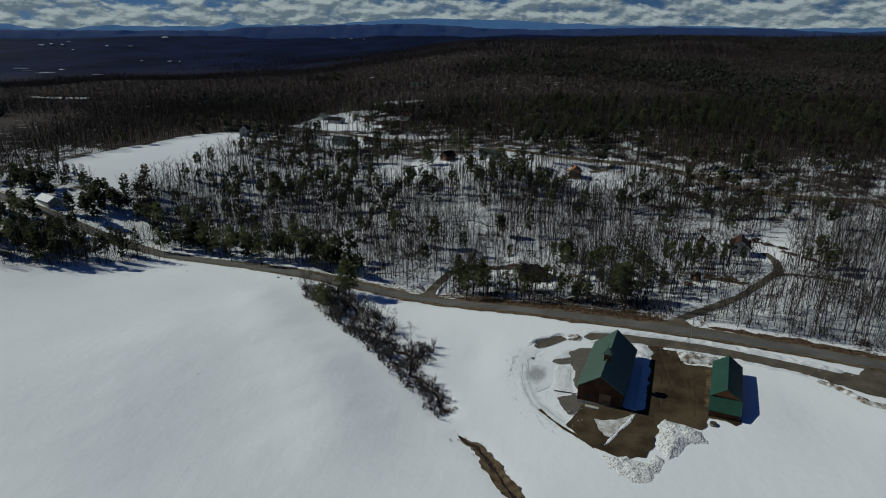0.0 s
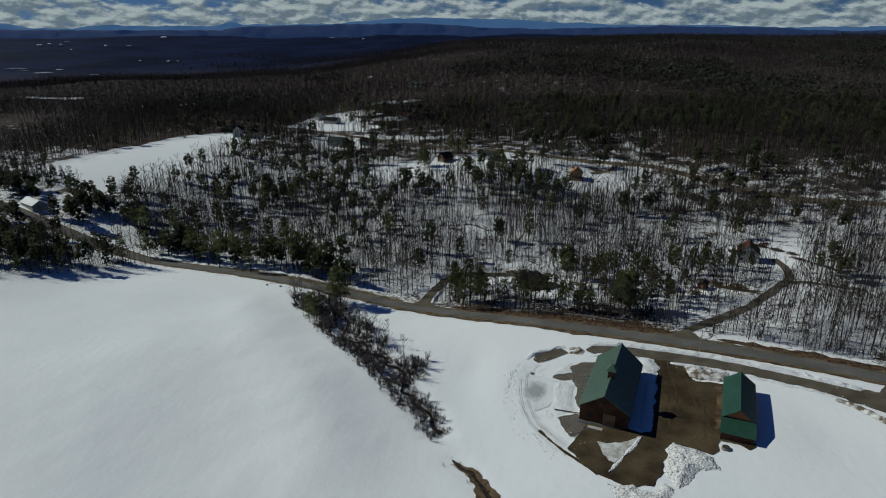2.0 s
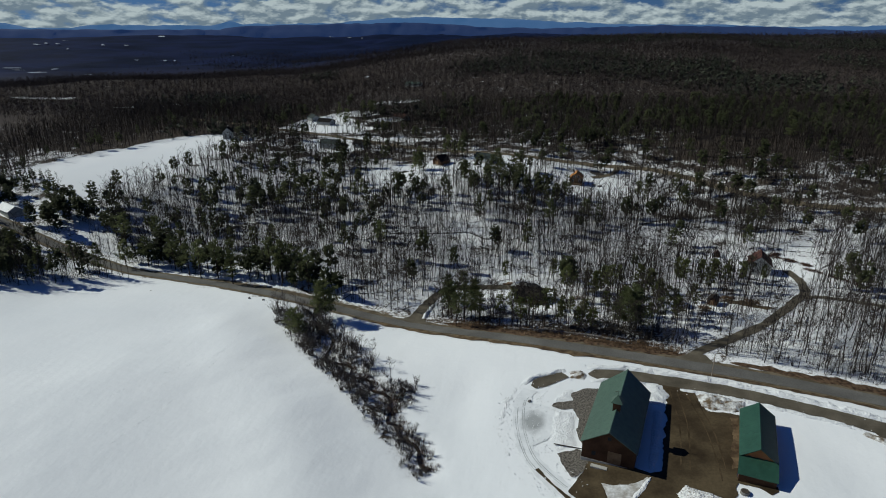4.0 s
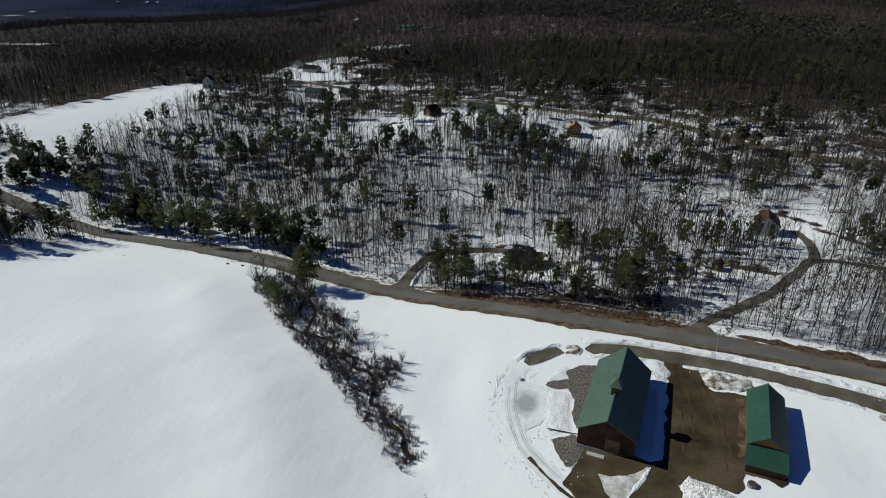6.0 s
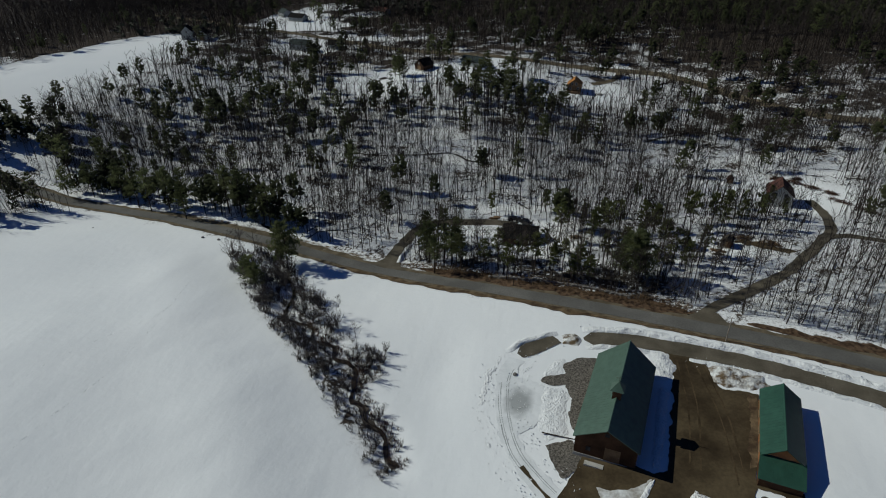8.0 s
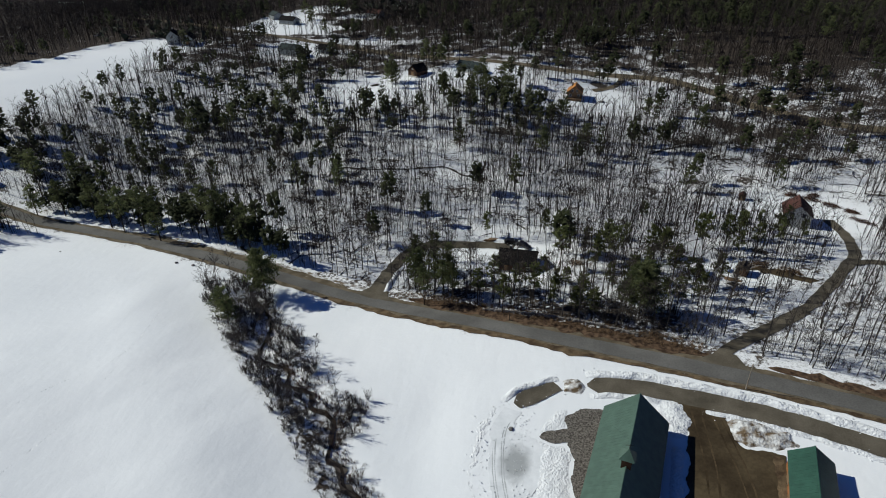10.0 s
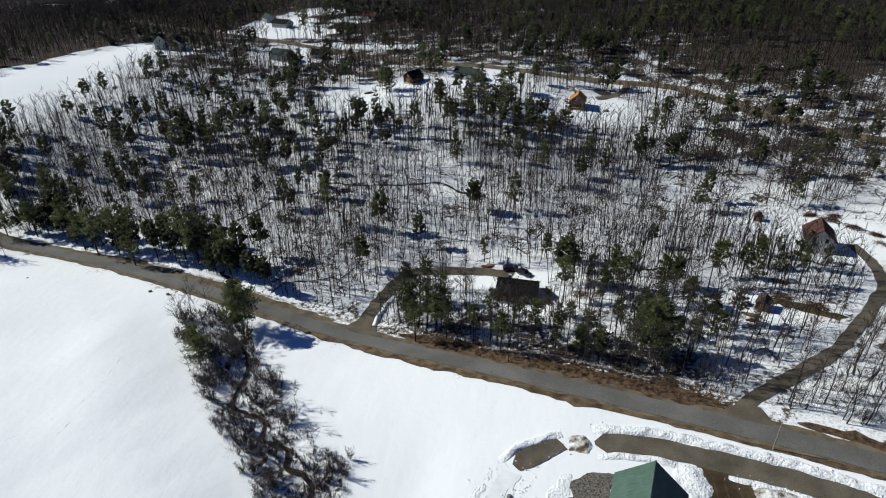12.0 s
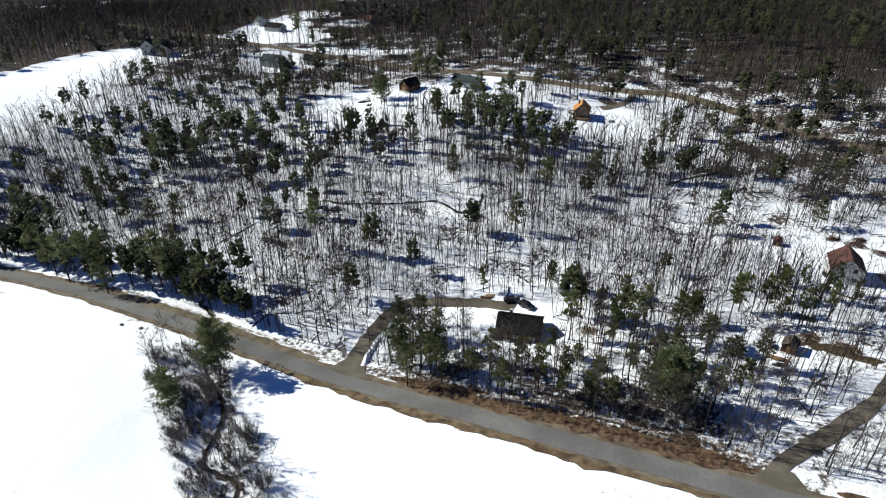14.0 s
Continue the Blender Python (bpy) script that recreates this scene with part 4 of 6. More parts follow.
def gable_house(name, x, y, yaw, length, width, eave, rise, wall_mat, roof_mat, label, category="house", over=0.45, z=None, ribs=0.0, windows=(), doors=(), window_mat=None, chimney=None, hood=0.0, foundation=0.35, roof_label="",
                front_wall=None):
    """A gabled building. Its ridge runs along local y, from -length/2 (front) to length/2; windows and doors: (wall, along, bottom, width, height)."""
    base = float(land(x, y)) if z is None else z
    root = tagged(new(name), label, category)
    root.matrix_basis = pose(x, y, base, 0, 0, yaw)
    L, W = length / 2, width / 2
    th = 0.2
    ft = 1.2
    part("foundation", box_bm(-W - 0.08, -L - 0.08, -ft, W + 0.08, L + 0.08, foundation), M_CONCRETE, root)
    for sx in (-1, 1):
        part("side_wall", box_bm(min(sx * W, sx * (W - th)), -L + 0.0, foundation, max(sx * W, sx * (W - th)), L, eave), wall_mat, root)
    for sy in (-1, 1):
        y0, y1 = sy * L, sy * (L - th)
        a = W - th - 0.003
        prof = [(-a, foundation), (a, foundation), (a, eave + rise * (1 - a / W) - 0.05), (0, eave + rise - 0.05), (-a, eave + rise * (1 - a / W) - 0.05)]
        v = [(px, y0, pz) for px, pz in prof] + [(px, y1, pz) for px, pz in prof]
        f = [tuple(range(5)), tuple(range(9, 4, -1))] + [(k, (k + 1) % 5, 5 + (k + 1) % 5, 5 + k) for k in range(5)]
        child("gable_wall", mesh_from("gable_wall", v, f, front_wall if front_wall and sy < 0 else wall_mat), root)
    slope = rise / W
    for sx in (-1, 1):
        roof_part("roof", [(sx * (W + over), -L - over, eave - slope * over + 0.14), (sx * (W + over), L + over, eave - slope * over + 0.14), (0, L + over + hood * 0.4, eave + rise + 0.14), (0, -L - over - hood, eave + rise + 0.14)],
                  0.16, roof_mat, root, roof_label, ribs)
    bm = bmesh.new()
    bmesh.ops.create_cone(bm, cap_ends=True, segments=6, radius1=0.16, radius2=0.16, depth=length + 2 * over + hood * 1.4, matrix=pose(0, -hood * 0.3, eave + rise + 0.1, 90))
    part("ridge_cap", bm, roof_mat, root)
    spots = {"front": lambda a, b: pose(a, -L, b), "back": lambda a, b: pose(a, L, b, 0, 0, 180), "left": lambda a, b: pose(-W, a, b, 0, 0, -90), "right": lambda a, b: pose(W, a, b, 0, 0, 90)}
    for wall, a, b, w, h in windows:
        window(root, spots[wall](a, b), w, h, None, window_mat)
    for wall, a, b, w, h in doors:
        d = part("door", box_bm(-w / 2, -0.06, 0, w / 2, 0.03, h, 0.02), M_LOGWOOD, root)
        d.matrix_basis = spots[wall](a, b)
        part("door_handle", box_bm(w / 2 - 0.15, -0.12, h * 0.47, w / 2 - 0.08, -0.06, h * 0.47 + 0.1), M_STEEL, d)
    if chimney:
        cx, cy, top = chimney
        ch = part("chimney", box_bm(cx - 0.35, cy - 0.35, eave, cx + 0.35, cy + 0.35, eave + rise + top, 0.04), M_STONE, root)
        part("chimney_cap", box_bm(cx - 0.42, cy - 0.42, eave + rise + top, cx + 0.42, cy + 0.42, eave + rise + top + 0.12), M_CONCRETE, ch)
    return root


def lean_to(root, x0, x1, y0, y1, z0, z1, ground, wall_mat, roof_mat, sides=True):
    """A lower shed roof before a gable end: z0 at its outer edge y0, z1 at y1."""
    part("annex_wall", box_bm(x0 + 0.3, y0 + 0.3, ground, x1 - 0.3, y0 + 0.5, z0 - 0.1), wall_mat, root)
    for xa in (x0 + 0.3, x1 - 0.5):
        v = [(xa, y0 + 0.5, ground), (xa + 0.2, y0 + 0.5, ground), (xa + 0.2, y1, ground), (xa, y1, ground),
             (xa, y0 + 0.5, z0 - 0.1), (xa + 0.2, y0 + 0.5, z0 - 0.1), (xa + 0.2, y1, z1 - 0.12), (xa, y1, z1 - 0.12)]
        child("annex_wall", mesh_from("annex_wall", v, [(0, 1, 5, 4), (1, 2, 6, 5), (2, 3, 7, 6), (3, 0, 4, 7), (4, 5, 6, 7), (3, 2, 1, 0)], wall_mat), root)
    roof_part("annex_roof", [(x0, y0, z0), (x1, y0, z0), (x1, y1, z1), (x0, y1, z1)], 0.14, roof_mat, root, ribs=0.6)


# barn: ridge from (19.8, 144.7) to (27.8, 173.6)
barn = gable_house("barn", 23.75, 159.8, -15.4, 26.0, 11.8, 5.0, 4.75, M_BROWNWOOD, M_GREENROOF, "large brown wooden barn with a green metal gable roof and cupola", "barn", over=0.45, z=0.55, ribs=0.75, hood=1.6, window_mat=M_BROWNWOOD,
                   foundation=0.4, windows=[("front", -3.2, 1.6, 0.9, 1.1), ("front", 0.0, 6.4, 0.8, 0.9), ("left", -8, 1.6, 0.9, 1.1), ("left", -3, 1.6, 0.9, 1.1), ("left", 2, 1.6, 0.9, 1.1), ("left", 7, 1.6, 0.9, 1.1)],
                   doors=[("front", 1.4, 0.4, 3.0, 3.2), ("right", 0, 0.4, 3.6, 3.4), ("right", 8, 0.4, 2.6, 2.8)])
CUP_Y = -4.6
cup = part("cupola", box_bm(-0.85, CUP_Y - 0.85, 8.9, 0.85, CUP_Y + 0.85, 11.7, 0.03), M_BROWNWOOD, barn, "square wooden cupola")
bm = bmesh.new()
bmesh.ops.create_cone(bm, cap_ends=True, segments=4, radius1=1.95, radius2=0.05, depth=1.7, matrix=pose(0, CUP_Y, 12.5, 0, 0, 45))
part("cupola_roof", bm, M_GREENROOF, cup, "green pyramid roof")
bm = bmesh.new()
bmesh.ops.create_cone(bm, cap_ends=True, segments=6, radius1=0.04, radius2=0.03, depth=1.3, matrix=pose(0, CUP_Y, 13.9))
bmesh.ops.create_cone(bm, cap_ends=True, segments=5, radius1=0.05, radius2=0.02, depth=1.4, matrix=pose(0, CUP_Y, 14.2, 0, 90, 15))
part("weathervane", bm, M_DARKPOLE, cup)
for sx in (-1, 1):
    lv = part("louvre", box_bm(min(sx * 0.86, sx * 0.9), CUP_Y - 0.5, 10.3, max(sx * 0.86, sx * 0.9), CUP_Y + 0.5, 11.4), M_DARKPOLE, cup)
part("door_sill", box_bm(-3.4, -15.2, -0.3, 0.3, -14.1, 0.12, 0.03), M_CONCRETE, barn, "pale concrete door sill")

# long shed: ridge from (51.7, 146.8) to (57.3, 165.2)
shed = gable_house("long_shed", 54.5, 155.6, -16.6, 18.4, 6.8, 4.3, 2.5, M_CEDAR, M_DARKGREENROOF, "long cedar shed with a green metal gable roof and annex", "shed", over=0.5, z=1.9, ribs=0.75, foundation=0.25,
                   doors=[("left", -5, 0.25, 2.6, 2.8), ("left", 0, 0.25, 2.6, 2.8), ("left", 5, 0.25, 2.6, 2.8)])
lean_to(shed, -3.9, 3.9, -14.2, -9.2, 2.7, 4.3, -0.6, M_BROWNWOOD, M_DARKGREENROOF)
for n, (ax, ay, bx, by) in enumerate([(39.6, 178, 36, 146), (41.4, 178, 38, 146), (43.4, 177, 44, 143), (45, 176, 45.6, 146)]):
    strip("yard_rut", curve_of([(ax, ay), ((ax + bx) / 2 + 1.2, (ay + by) / 2), (bx, by)], 0.8), 0.16, 0.135, M_RUT, "wheel rut in the muddy yard", "tyre track", ragged=0.07, seed=300 + n, across=3)
patch("bare_ground_shed", [(46.6, 144.7), (48.7, 143.9), (51, 142.7), (53.1, 141.6), (54.7, 142), (54.2, 140.4), (52.5, 139.5), (51.3, 141), (48.7, 142.1), (46.1, 142.8)], M_DIRT, "bare wet ground beside the shed", "ground", 0.11, 0.3, ragged=0.2, seed=90)
# flat dark patch laid on the ground, in the wet-leaf material
patch("dark_patch", [(37.2, 421), (39.5, 423.4), (43, 422.2), (46, 418.6), (46.4, 415.4), (43.6, 414.6), (39.5, 417)], M_WETLEAF, "flat dark patch on the ground inside the bend of a driveway", "bare ground", 0.12, ragged=0.5, seed=95)
patch("dry_grass_strip", [(47.2, 147), (49, 147.2), (51.6, 157), (54, 166.6), (52.4, 167), (49.6, 157)], M_VERGE, "strip of dry yellow grass along the shed wall", "grass", 0.15, ragged=0.5, seed=91)
well = tagged(new("well_cap"), "round grey stone well cap on the snow", "well")
well.matrix_basis = pose(47.4, 139.6, float(land(47.4, 139.6)))
bm = bmesh.new()
bmesh.ops.create_cone(bm, cap_ends=True, segments=18, radius1=0.95, radius2=0.9, depth=0.9, matrix=pose(0, 0, 0.15))
part("ring", bm, M_STONE, well)
bm = bmesh.new()
bmesh.ops.create_cone(bm, cap_ends=True, segments=18, radius1=0.78, radius2=0.7, depth=0.12, matrix=pose(0, 0, 0.66))
part("lid", bm, M_DARKPOLE, well, "dark weathered lid")


def pole(name, x, y, height, radius, mat, label, lean=(0, 0), category="pole"):
    bm = bmesh.new()
    bmesh.ops.create_cone(bm, cap_ends=True, segments=10, radius1=radius, radius2=radius * 0.72, depth=height + 0.6, matrix=pose(0, 0, height / 2 - 0.3))
    me = bpy.data.meshes.new(name)
    bm.to_mesh(me)
    bm.free()
    me.materials.append(mat)
    ob = tagged(new(name, me), label, category)
    ob.matrix_basis = pose(x, y, float(land(x, y)), *lean, 0)
    return ob


pole("roadside_pole", 52.2, 185.2, 7.0, 0.13, M_GREYWOOD, "weathered wooden pole on the snow bank beside the road")
pole("roadside_pole", 1.0, 209.6, 2.6, 0.13, M_DARKPOLE, "short dark wooden post on the grassy verge")
log = pole("fallen_pole", 9.0, 153.9, 6.2, 0.14, M_DARKPOLE, "dark wooden pole lying on the snow by the barn")
log.matrix_basis = Matrix.Translation((9.2, 153.8, float(land(11, 153.4)) + 0.28)) @ pose(0, 0, 0, 0, 88, -11)
for sx, sy in ((2.6, 171.5), (-84, 228), (-108, 237.5), (-101.5, 236.2), (-154, 243)):
    r = random.Random(int(sx * 10))
    bm = bmesh.new()
    bmesh.ops.create_icosphere(bm, subdivisions=2, radius=0.55)
    for v in bm.verts:
        v.co *= 1 + 0.25 * noise.noise(v.co * 2 + Vector((sx, sy, 0)))
        v.co.z *= 0.7
    me = bpy.data.meshes.new("boulder")
    bm.to_mesh(me)
    bm.free()
    me.materials.append(M_STONE)
    tagged(new("boulder", me), "dark boulder poking through the snow", "boulder").matrix_basis = pose(sx, sy, float(land(sx, sy)) + 0.15)

cabin = gable_house("cabin", 2.6, 240.2, 84.0, 10.8, 8.6, 2.6, 2.7, M_BROWNWOOD, M_DARKROOF, "low house with dark shingle roof in a snowy clearing", "house", over=0.45,
                    windows=[("left", -3.5, 1.0, 1.0, 1.1), ("left", 0.5, 1.0, 1.0, 1.1), ("front", 1.2, 1.0, 1.0, 1.1), ("front", -1.6, 1.0, 1.0, 1.1)], doors=[("left", 3.2, 0.35, 0.95, 2.05)], chimney=(1.2, 2.5, 0.5))
farmhouse = gable_house("farmhouse", 90.8, 268.5, -16.0, 8.6, 8.0, 4.6, 3.3, M_WHITE, M_REDROOF, "white clapboard house with a maroon shingle roof", "house", over=0.4,
                        windows=[("front", -2.2, 1.2, 1.0, 1.3), ("front", 2.0, 1.2, 1.0, 1.3), ("front", -1.6, 4.0, 1.0, 1.3), ("front", 1.6, 4.0, 1.0, 1.3), ("left", -2.5, 1.2, 1.0, 1.3), ("left", 2.5, 1.2, 1.0, 1.3)],
                        doors=[("left", 0.0, 0.35, 0.95, 2.05)])
orange = gable_house("orange_roof_house", 28.0, 400.4, -8.0, 7.8, 7.2, 3.6, 3.0, M_LOGWOOD, M_ORANGEROOF, "brown house with a bright orange metal roof", "house", over=0.5,
                     windows=[("front", -2.0, 1.2, 1.1, 1.3), ("front", 2.0, 1.2, 1.1, 1.3), ("front", -1.1, 3.6, 0.9, 1.2), ("front", 1.1, 3.6, 0.9, 1.2), ("left", -1.6, 1.2, 1.0, 1.2)], doors=[("front", 0, 0.35, 0.95, 2.05)],
                     chimney=(-1.6, 1.6, 0.5))
part("porch_deck", box_bm(-3.7, -5.8, -0.6, 3.7, -3.99, 0.45), M_LOGWOOD, orange, "wooden porch deck")
for px in (-3.5, -1.2, 1.2, 3.5):
    part("porch_post", box_bm(px - 0.08, -5.7, 0.45, px + 0.08, -5.54, 1.4), M_LOGWOOD, orange)
grey = gable_house("grey_roof_house", -29.5, 430.5, 62.0, 13.8, 7.2, 3.1, 2.3, M_GREYWALL, M_GREYROOF, "long grey house with a grey-green shingle roof", "house", over=0.4,
                   windows=[("right", -5, 1.2, 1.2, 1.2), ("right", -2.5, 1.2, 1.2, 1.2), ("right", 0.8, 1.2, 1.2, 1.2), ("right", 3.2, 1.2, 1.2, 1.2), ("front", -1.5, 1.2, 1.0, 1.2)], doors=[("right", 5.3, 0.35, 0.95, 2.05)],
                   chimney=(0.3, -2, 0.7))
garage = gable_house("garage", -59.0, 428.0, -35.0, 8.5, 7.0, 3.0, 3.2, M_BROWNWOOD, M_DARKROOF, "small weathered garage with a dark steep roof", "garage", doors=[("front", 0, 0.35, 2.8, 2.3)], windows=[("front", 0, 3.6, 0.8, 0.8)])
brown = gable_house("brown_house", -150.5, 473.5, 75.0, 13.0, 8.0, 4.2, 2.4, M_GREYWALL, M_GREYROOF, "grey house with a dull slate roof at the wood's edge", "house",
                    windows=[("right", -4, 1.2, 1.2, 1.2), ("right", 0, 1.2, 1.2, 1.2), ("right", 4, 1.2, 1.2, 1.2)], chimney=(0, 3, 0.7))
# white walls given grey clapboard, their shade put into the colour
white = gable_house("field_farmhouse", -238.5, 488.0, 20.0, 9.5, 7.6, 5.4, 3.4, M_GREYWALL, M_DARKROOF, "white farmhouse with dark roofs at the field's corner, its shaded walls coloured grey", "house",
                    windows=[("front", -1.8, 1.2, 1.0, 1.4), ("front", 1.8, 1.2, 1.0, 1.4), ("front", 0, 4.4, 1.0, 1.4), ("right", 1, 1.2, 1.0, 1.4)], chimney=(0, 2, 0.7))
gable_house("small_barn", -226.0, 485.5, 15.0, 10.0, 8.0, 4.2, 3.2, M_GREYWALL, M_DARKROOF, "pale grey barn with a dark roof beside the farmhouse", "barn", doors=[("front", 0, 0.35, 2.6, 2.4)])
low = gable_house("low_white_house", -275.0, 308.5, 62.0, 15.0, 7.5, 2.8, 2.2, M_GREYWALL, M_SNOWBANK, "low grey house with a snow-covered roof among pines", "house", windows=[("right", -4, 1.1, 1.1, 1.1), ("right", 3, 1.1, 1.1, 1.1)])
for n, (hx, hy, yaw, L, W, mat, lab) in enumerate([(-184, 566, 70, 14, 8, M_DARKROOF, "distant house with a dark roof beyond the far road"), (-204, 590, 40, 12, 8, M_GREYROOF, "distant grey-roofed house in a clearing"),
                                                   (-158, 855, 65, 22, 11, M_GREENROOF, "distant long building with a green roof"), (-130, 480, 70, 6, 5, M_DARKROOF, "small dark outbuilding near the far road"),
                                                   (-120, 590, 60, 13, 8, M_REDROOF, "distant house with a reddish roof")]):
    gable_house("far_house", hx, hy, yaw, L, W, 3.2, 2.4, M_GREYWALL, mat, lab, "house", windows=[("right", -L / 4, 1.1, 1.1, 1.1), ("right", L / 4, 1.1, 1.1, 1.1)])
hut = gable_house("garden_hut", 64.2, 232.0, -30.0, 3.4, 3.0, 2.3, 1.0, M_BROWNWOOD, M_DARKPOLE, "small weathered wooden hut among the trees", "hut", over=0.25, doors=[("front", 0, 0.35, 0.9, 1.8)])
gable_house("playhouse", 80.5, 288.5, -20.0, 2.4, 2.2, 1.9, 0.9, M_BROWNWOOD, M_REDROOF, "small dark red playhouse on the snow", "hut", over=0.2, doors=[("front", 0, 0.35, 0.8, 1.4)])


def heap(name, x, y, rx, ry, h, mat, label, category, seed=1, turn=0.0):
    """A low irregular heap."""
    bm = bmesh.new()
    bmesh.ops.create_icosphere(bm, subdivisions=3, radius=1)
    for v in bm.verts:
        k = 1 + 0.35 * noise.noise(v.co * 1.7 + Vector((seed, 0, 0))) + 0.2 * noise.noise(v.co * 4 + Vector((0, seed, 0)))
        v.co = Vector((v.co.x * rx * k, v.co.y * ry * k, max(v.co.z, -0.4) * h * k))
    me = bpy.data.meshes.new(name)
    bm.to_mesh(me)
    bm.free()
    me.materials.append(mat)
    ob = tagged(new(name, me), label, category)
    ob.matrix_basis = pose(x, y, float(land(x, y)) + 0.05, 0, 0, turn)
    return ob


patch("wood_yard", [(66, 234.5), (71, 236), (77, 233), (82.5, 228), (80.5, 226.5), (72, 231.5)], M_DIRT, "muddy trampled ground strewn with bark", "ground", 0.1, ragged=0.7, seed=92)
heap("log_pile", 61.0, 228.6, 2.6, 0.7, 0.5, M_LOGWOOD, "pile of split logs half under snow", "log pile", 3, -25)
heap("log_pile", 60.6, 226.4, 1.6, 0.6, 0.5, M_DARKPOLE, "short stack of dark logs", "log pile", 4, -10)
heap("tarp_heap", 61.8, 233.4, 0.8, 0.6, 0.6, M_BLUETARP, "crumpled blue tarp beside the hut", "tarp", 5)
heap("snowy_lump", -80.7, 413.8, 2.6, 1.0, 0.8, M_DARKPOLE, "dark covered lump in the snowy clearing", "lump", 11, 15)
heap("garden_rocks", 41.5, 396.5, 1.6, 1.2, 0.7, M_STONE, "snow-ringed stones beside the orange-roofed house", "rocks", 12)
heap("woodpile", -5.5, 256.8, 3.2, 0.8, 0.8, M_LOGWOOD, "woodpile behind the parked cars", "log pile", 13, 5)


def car(x, y, yaw, paint, label):
    root = tagged(new("parked_car"), label, "car", "cars by the cabin")
    root.matrix_basis = pose(x, y, float(land(x, y)) + 0.14, 0, 0, yaw)
    prof = [(-2.3, 0.35), (2.3, 0.35), (2.35, 0.75), (2.1, 0.98), (1.2, 1.05), (0.6, 1.62), (-1.5, 1.66), (-2.15, 1.08), (-2.35, 0.95)]
    v = [(px, -0.9 if pz < 1.2 else -0.72, pz) for px, pz in prof] + [(px, 0.9 if pz < 1.2 else 0.72, pz) for px, pz in prof]
    n = len(prof)
    f = [tuple(range(n - 1, -1, -1)), tuple(range(n, 2 * n))] + [(k, (k + 1) % n, n + (k + 1) % n, n + k) for k in range(n)]
    child("body", mesh_from("body", v, f, paint), root)
    for sy in (-1, 1):
        child("side_window", mesh_from("side_window", [(-1.5, sy * 0.86, 1.1), (0.9, sy * 0.86, 1.1), (0.5, sy * 0.76, 1.52), (-1.35, sy * 0.76, 1.55)], [(0, 1, 2, 3)], M_PLAINGLASS), root)
    child("windscreen", mesh_from("windscreen", [(1.2, -0.74, 1.08), (1.2, 0.74, 1.08), (0.66, 0.64, 1.59), (0.66, -0.64, 1.59)], [(0, 1, 2, 3)], M_PLAINGLASS), root)
    for sy in (-0.6, 0.6):
        part("headlight", box_bm(2.26, sy - 0.2, 0.68, 2.38, sy + 0.2, 0.84, 0.02), M_LAMPGLASS, root)
    for wx in (-1.4, 1.4):
        for sy in (-1, 1):
            bm = bmesh.new()
            bmesh.ops.create_cone(bm, cap_ends=True, segments=18, radius1=0.36, radius2=0.36, depth=0.24, matrix=pose(wx, sy * 0.83, 0.36, 90))
            w = part("wheel", bm, M_RUBBER, root)
            bm = bmesh.new()
            bmesh.ops.create_cone(bm, cap_ends=True, segments=12, radius1=0.2, radius2=0.2, depth=0.26, matrix=pose(wx, sy * 0.83, 0.36, 90))
            part("rim", bm, M_STEEL, w)
    return root


car(0.2, 254.4, 8, M_BLACKPAINT, "black car parked at the driveway's end")
car(4.2, 251.6, -35, M_BLACKPAINT, "black car parked beside the dark-roofed house")


# ---- distant mountains ----
def mountains(name, radius, crest, rough, seed, label, mat):
    """A long ridge far off, with depth; crest: heights by azimuth in degrees, roughened with spurs and notches."""
    n = 420
    deg = np.linspace(-60, 46, n)
    az = np.radians(deg)
    ax, h = zip(*crest)
    top = np.interp(deg, ax, h) + rough * (0.5 * vnoise(deg / 1.6, deg * 0 + 1, seed) + 0.35 * vnoise(deg / 0.6, deg * 0 + 4, seed + 1) + 0.15 * vnoise(deg / 0.25, deg * 0 + 4, seed + 2))
    rows = []
    for dr, k in ((-260, -0.9), (-150, 0.30), (-80, 0.62), (-30, 0.88), (0, 1.0), (80, 0.5)):
        r = radius + dr + 25 * vnoise(az * 60, az * 0 + dr, seed + 5)
        rows.append(np.stack([np.sin(az) * r, np.cos(az) * r, 20 + (top - 20) * k + (6 * vnoise(az * 120, az * 0 + dr, seed + 6) if 0.2 < k < 0.95 else 0)], -1))
    v = np.stack(rows, 0).reshape(-1, 3)
    return tagged(new(name, mesh_tris(name, v, grid_faces(6, n), mat, True)), label, "mountains", kind="structure")


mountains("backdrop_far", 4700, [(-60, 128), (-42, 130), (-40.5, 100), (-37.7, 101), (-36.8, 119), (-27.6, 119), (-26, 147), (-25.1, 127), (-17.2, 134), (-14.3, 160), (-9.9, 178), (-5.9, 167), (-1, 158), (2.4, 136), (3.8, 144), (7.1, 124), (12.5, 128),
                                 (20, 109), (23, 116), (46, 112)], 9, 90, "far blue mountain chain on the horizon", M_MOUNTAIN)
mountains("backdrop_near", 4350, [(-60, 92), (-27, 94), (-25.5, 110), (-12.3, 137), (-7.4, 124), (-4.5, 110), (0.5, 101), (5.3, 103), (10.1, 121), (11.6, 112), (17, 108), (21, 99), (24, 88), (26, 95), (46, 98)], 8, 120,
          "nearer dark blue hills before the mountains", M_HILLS)


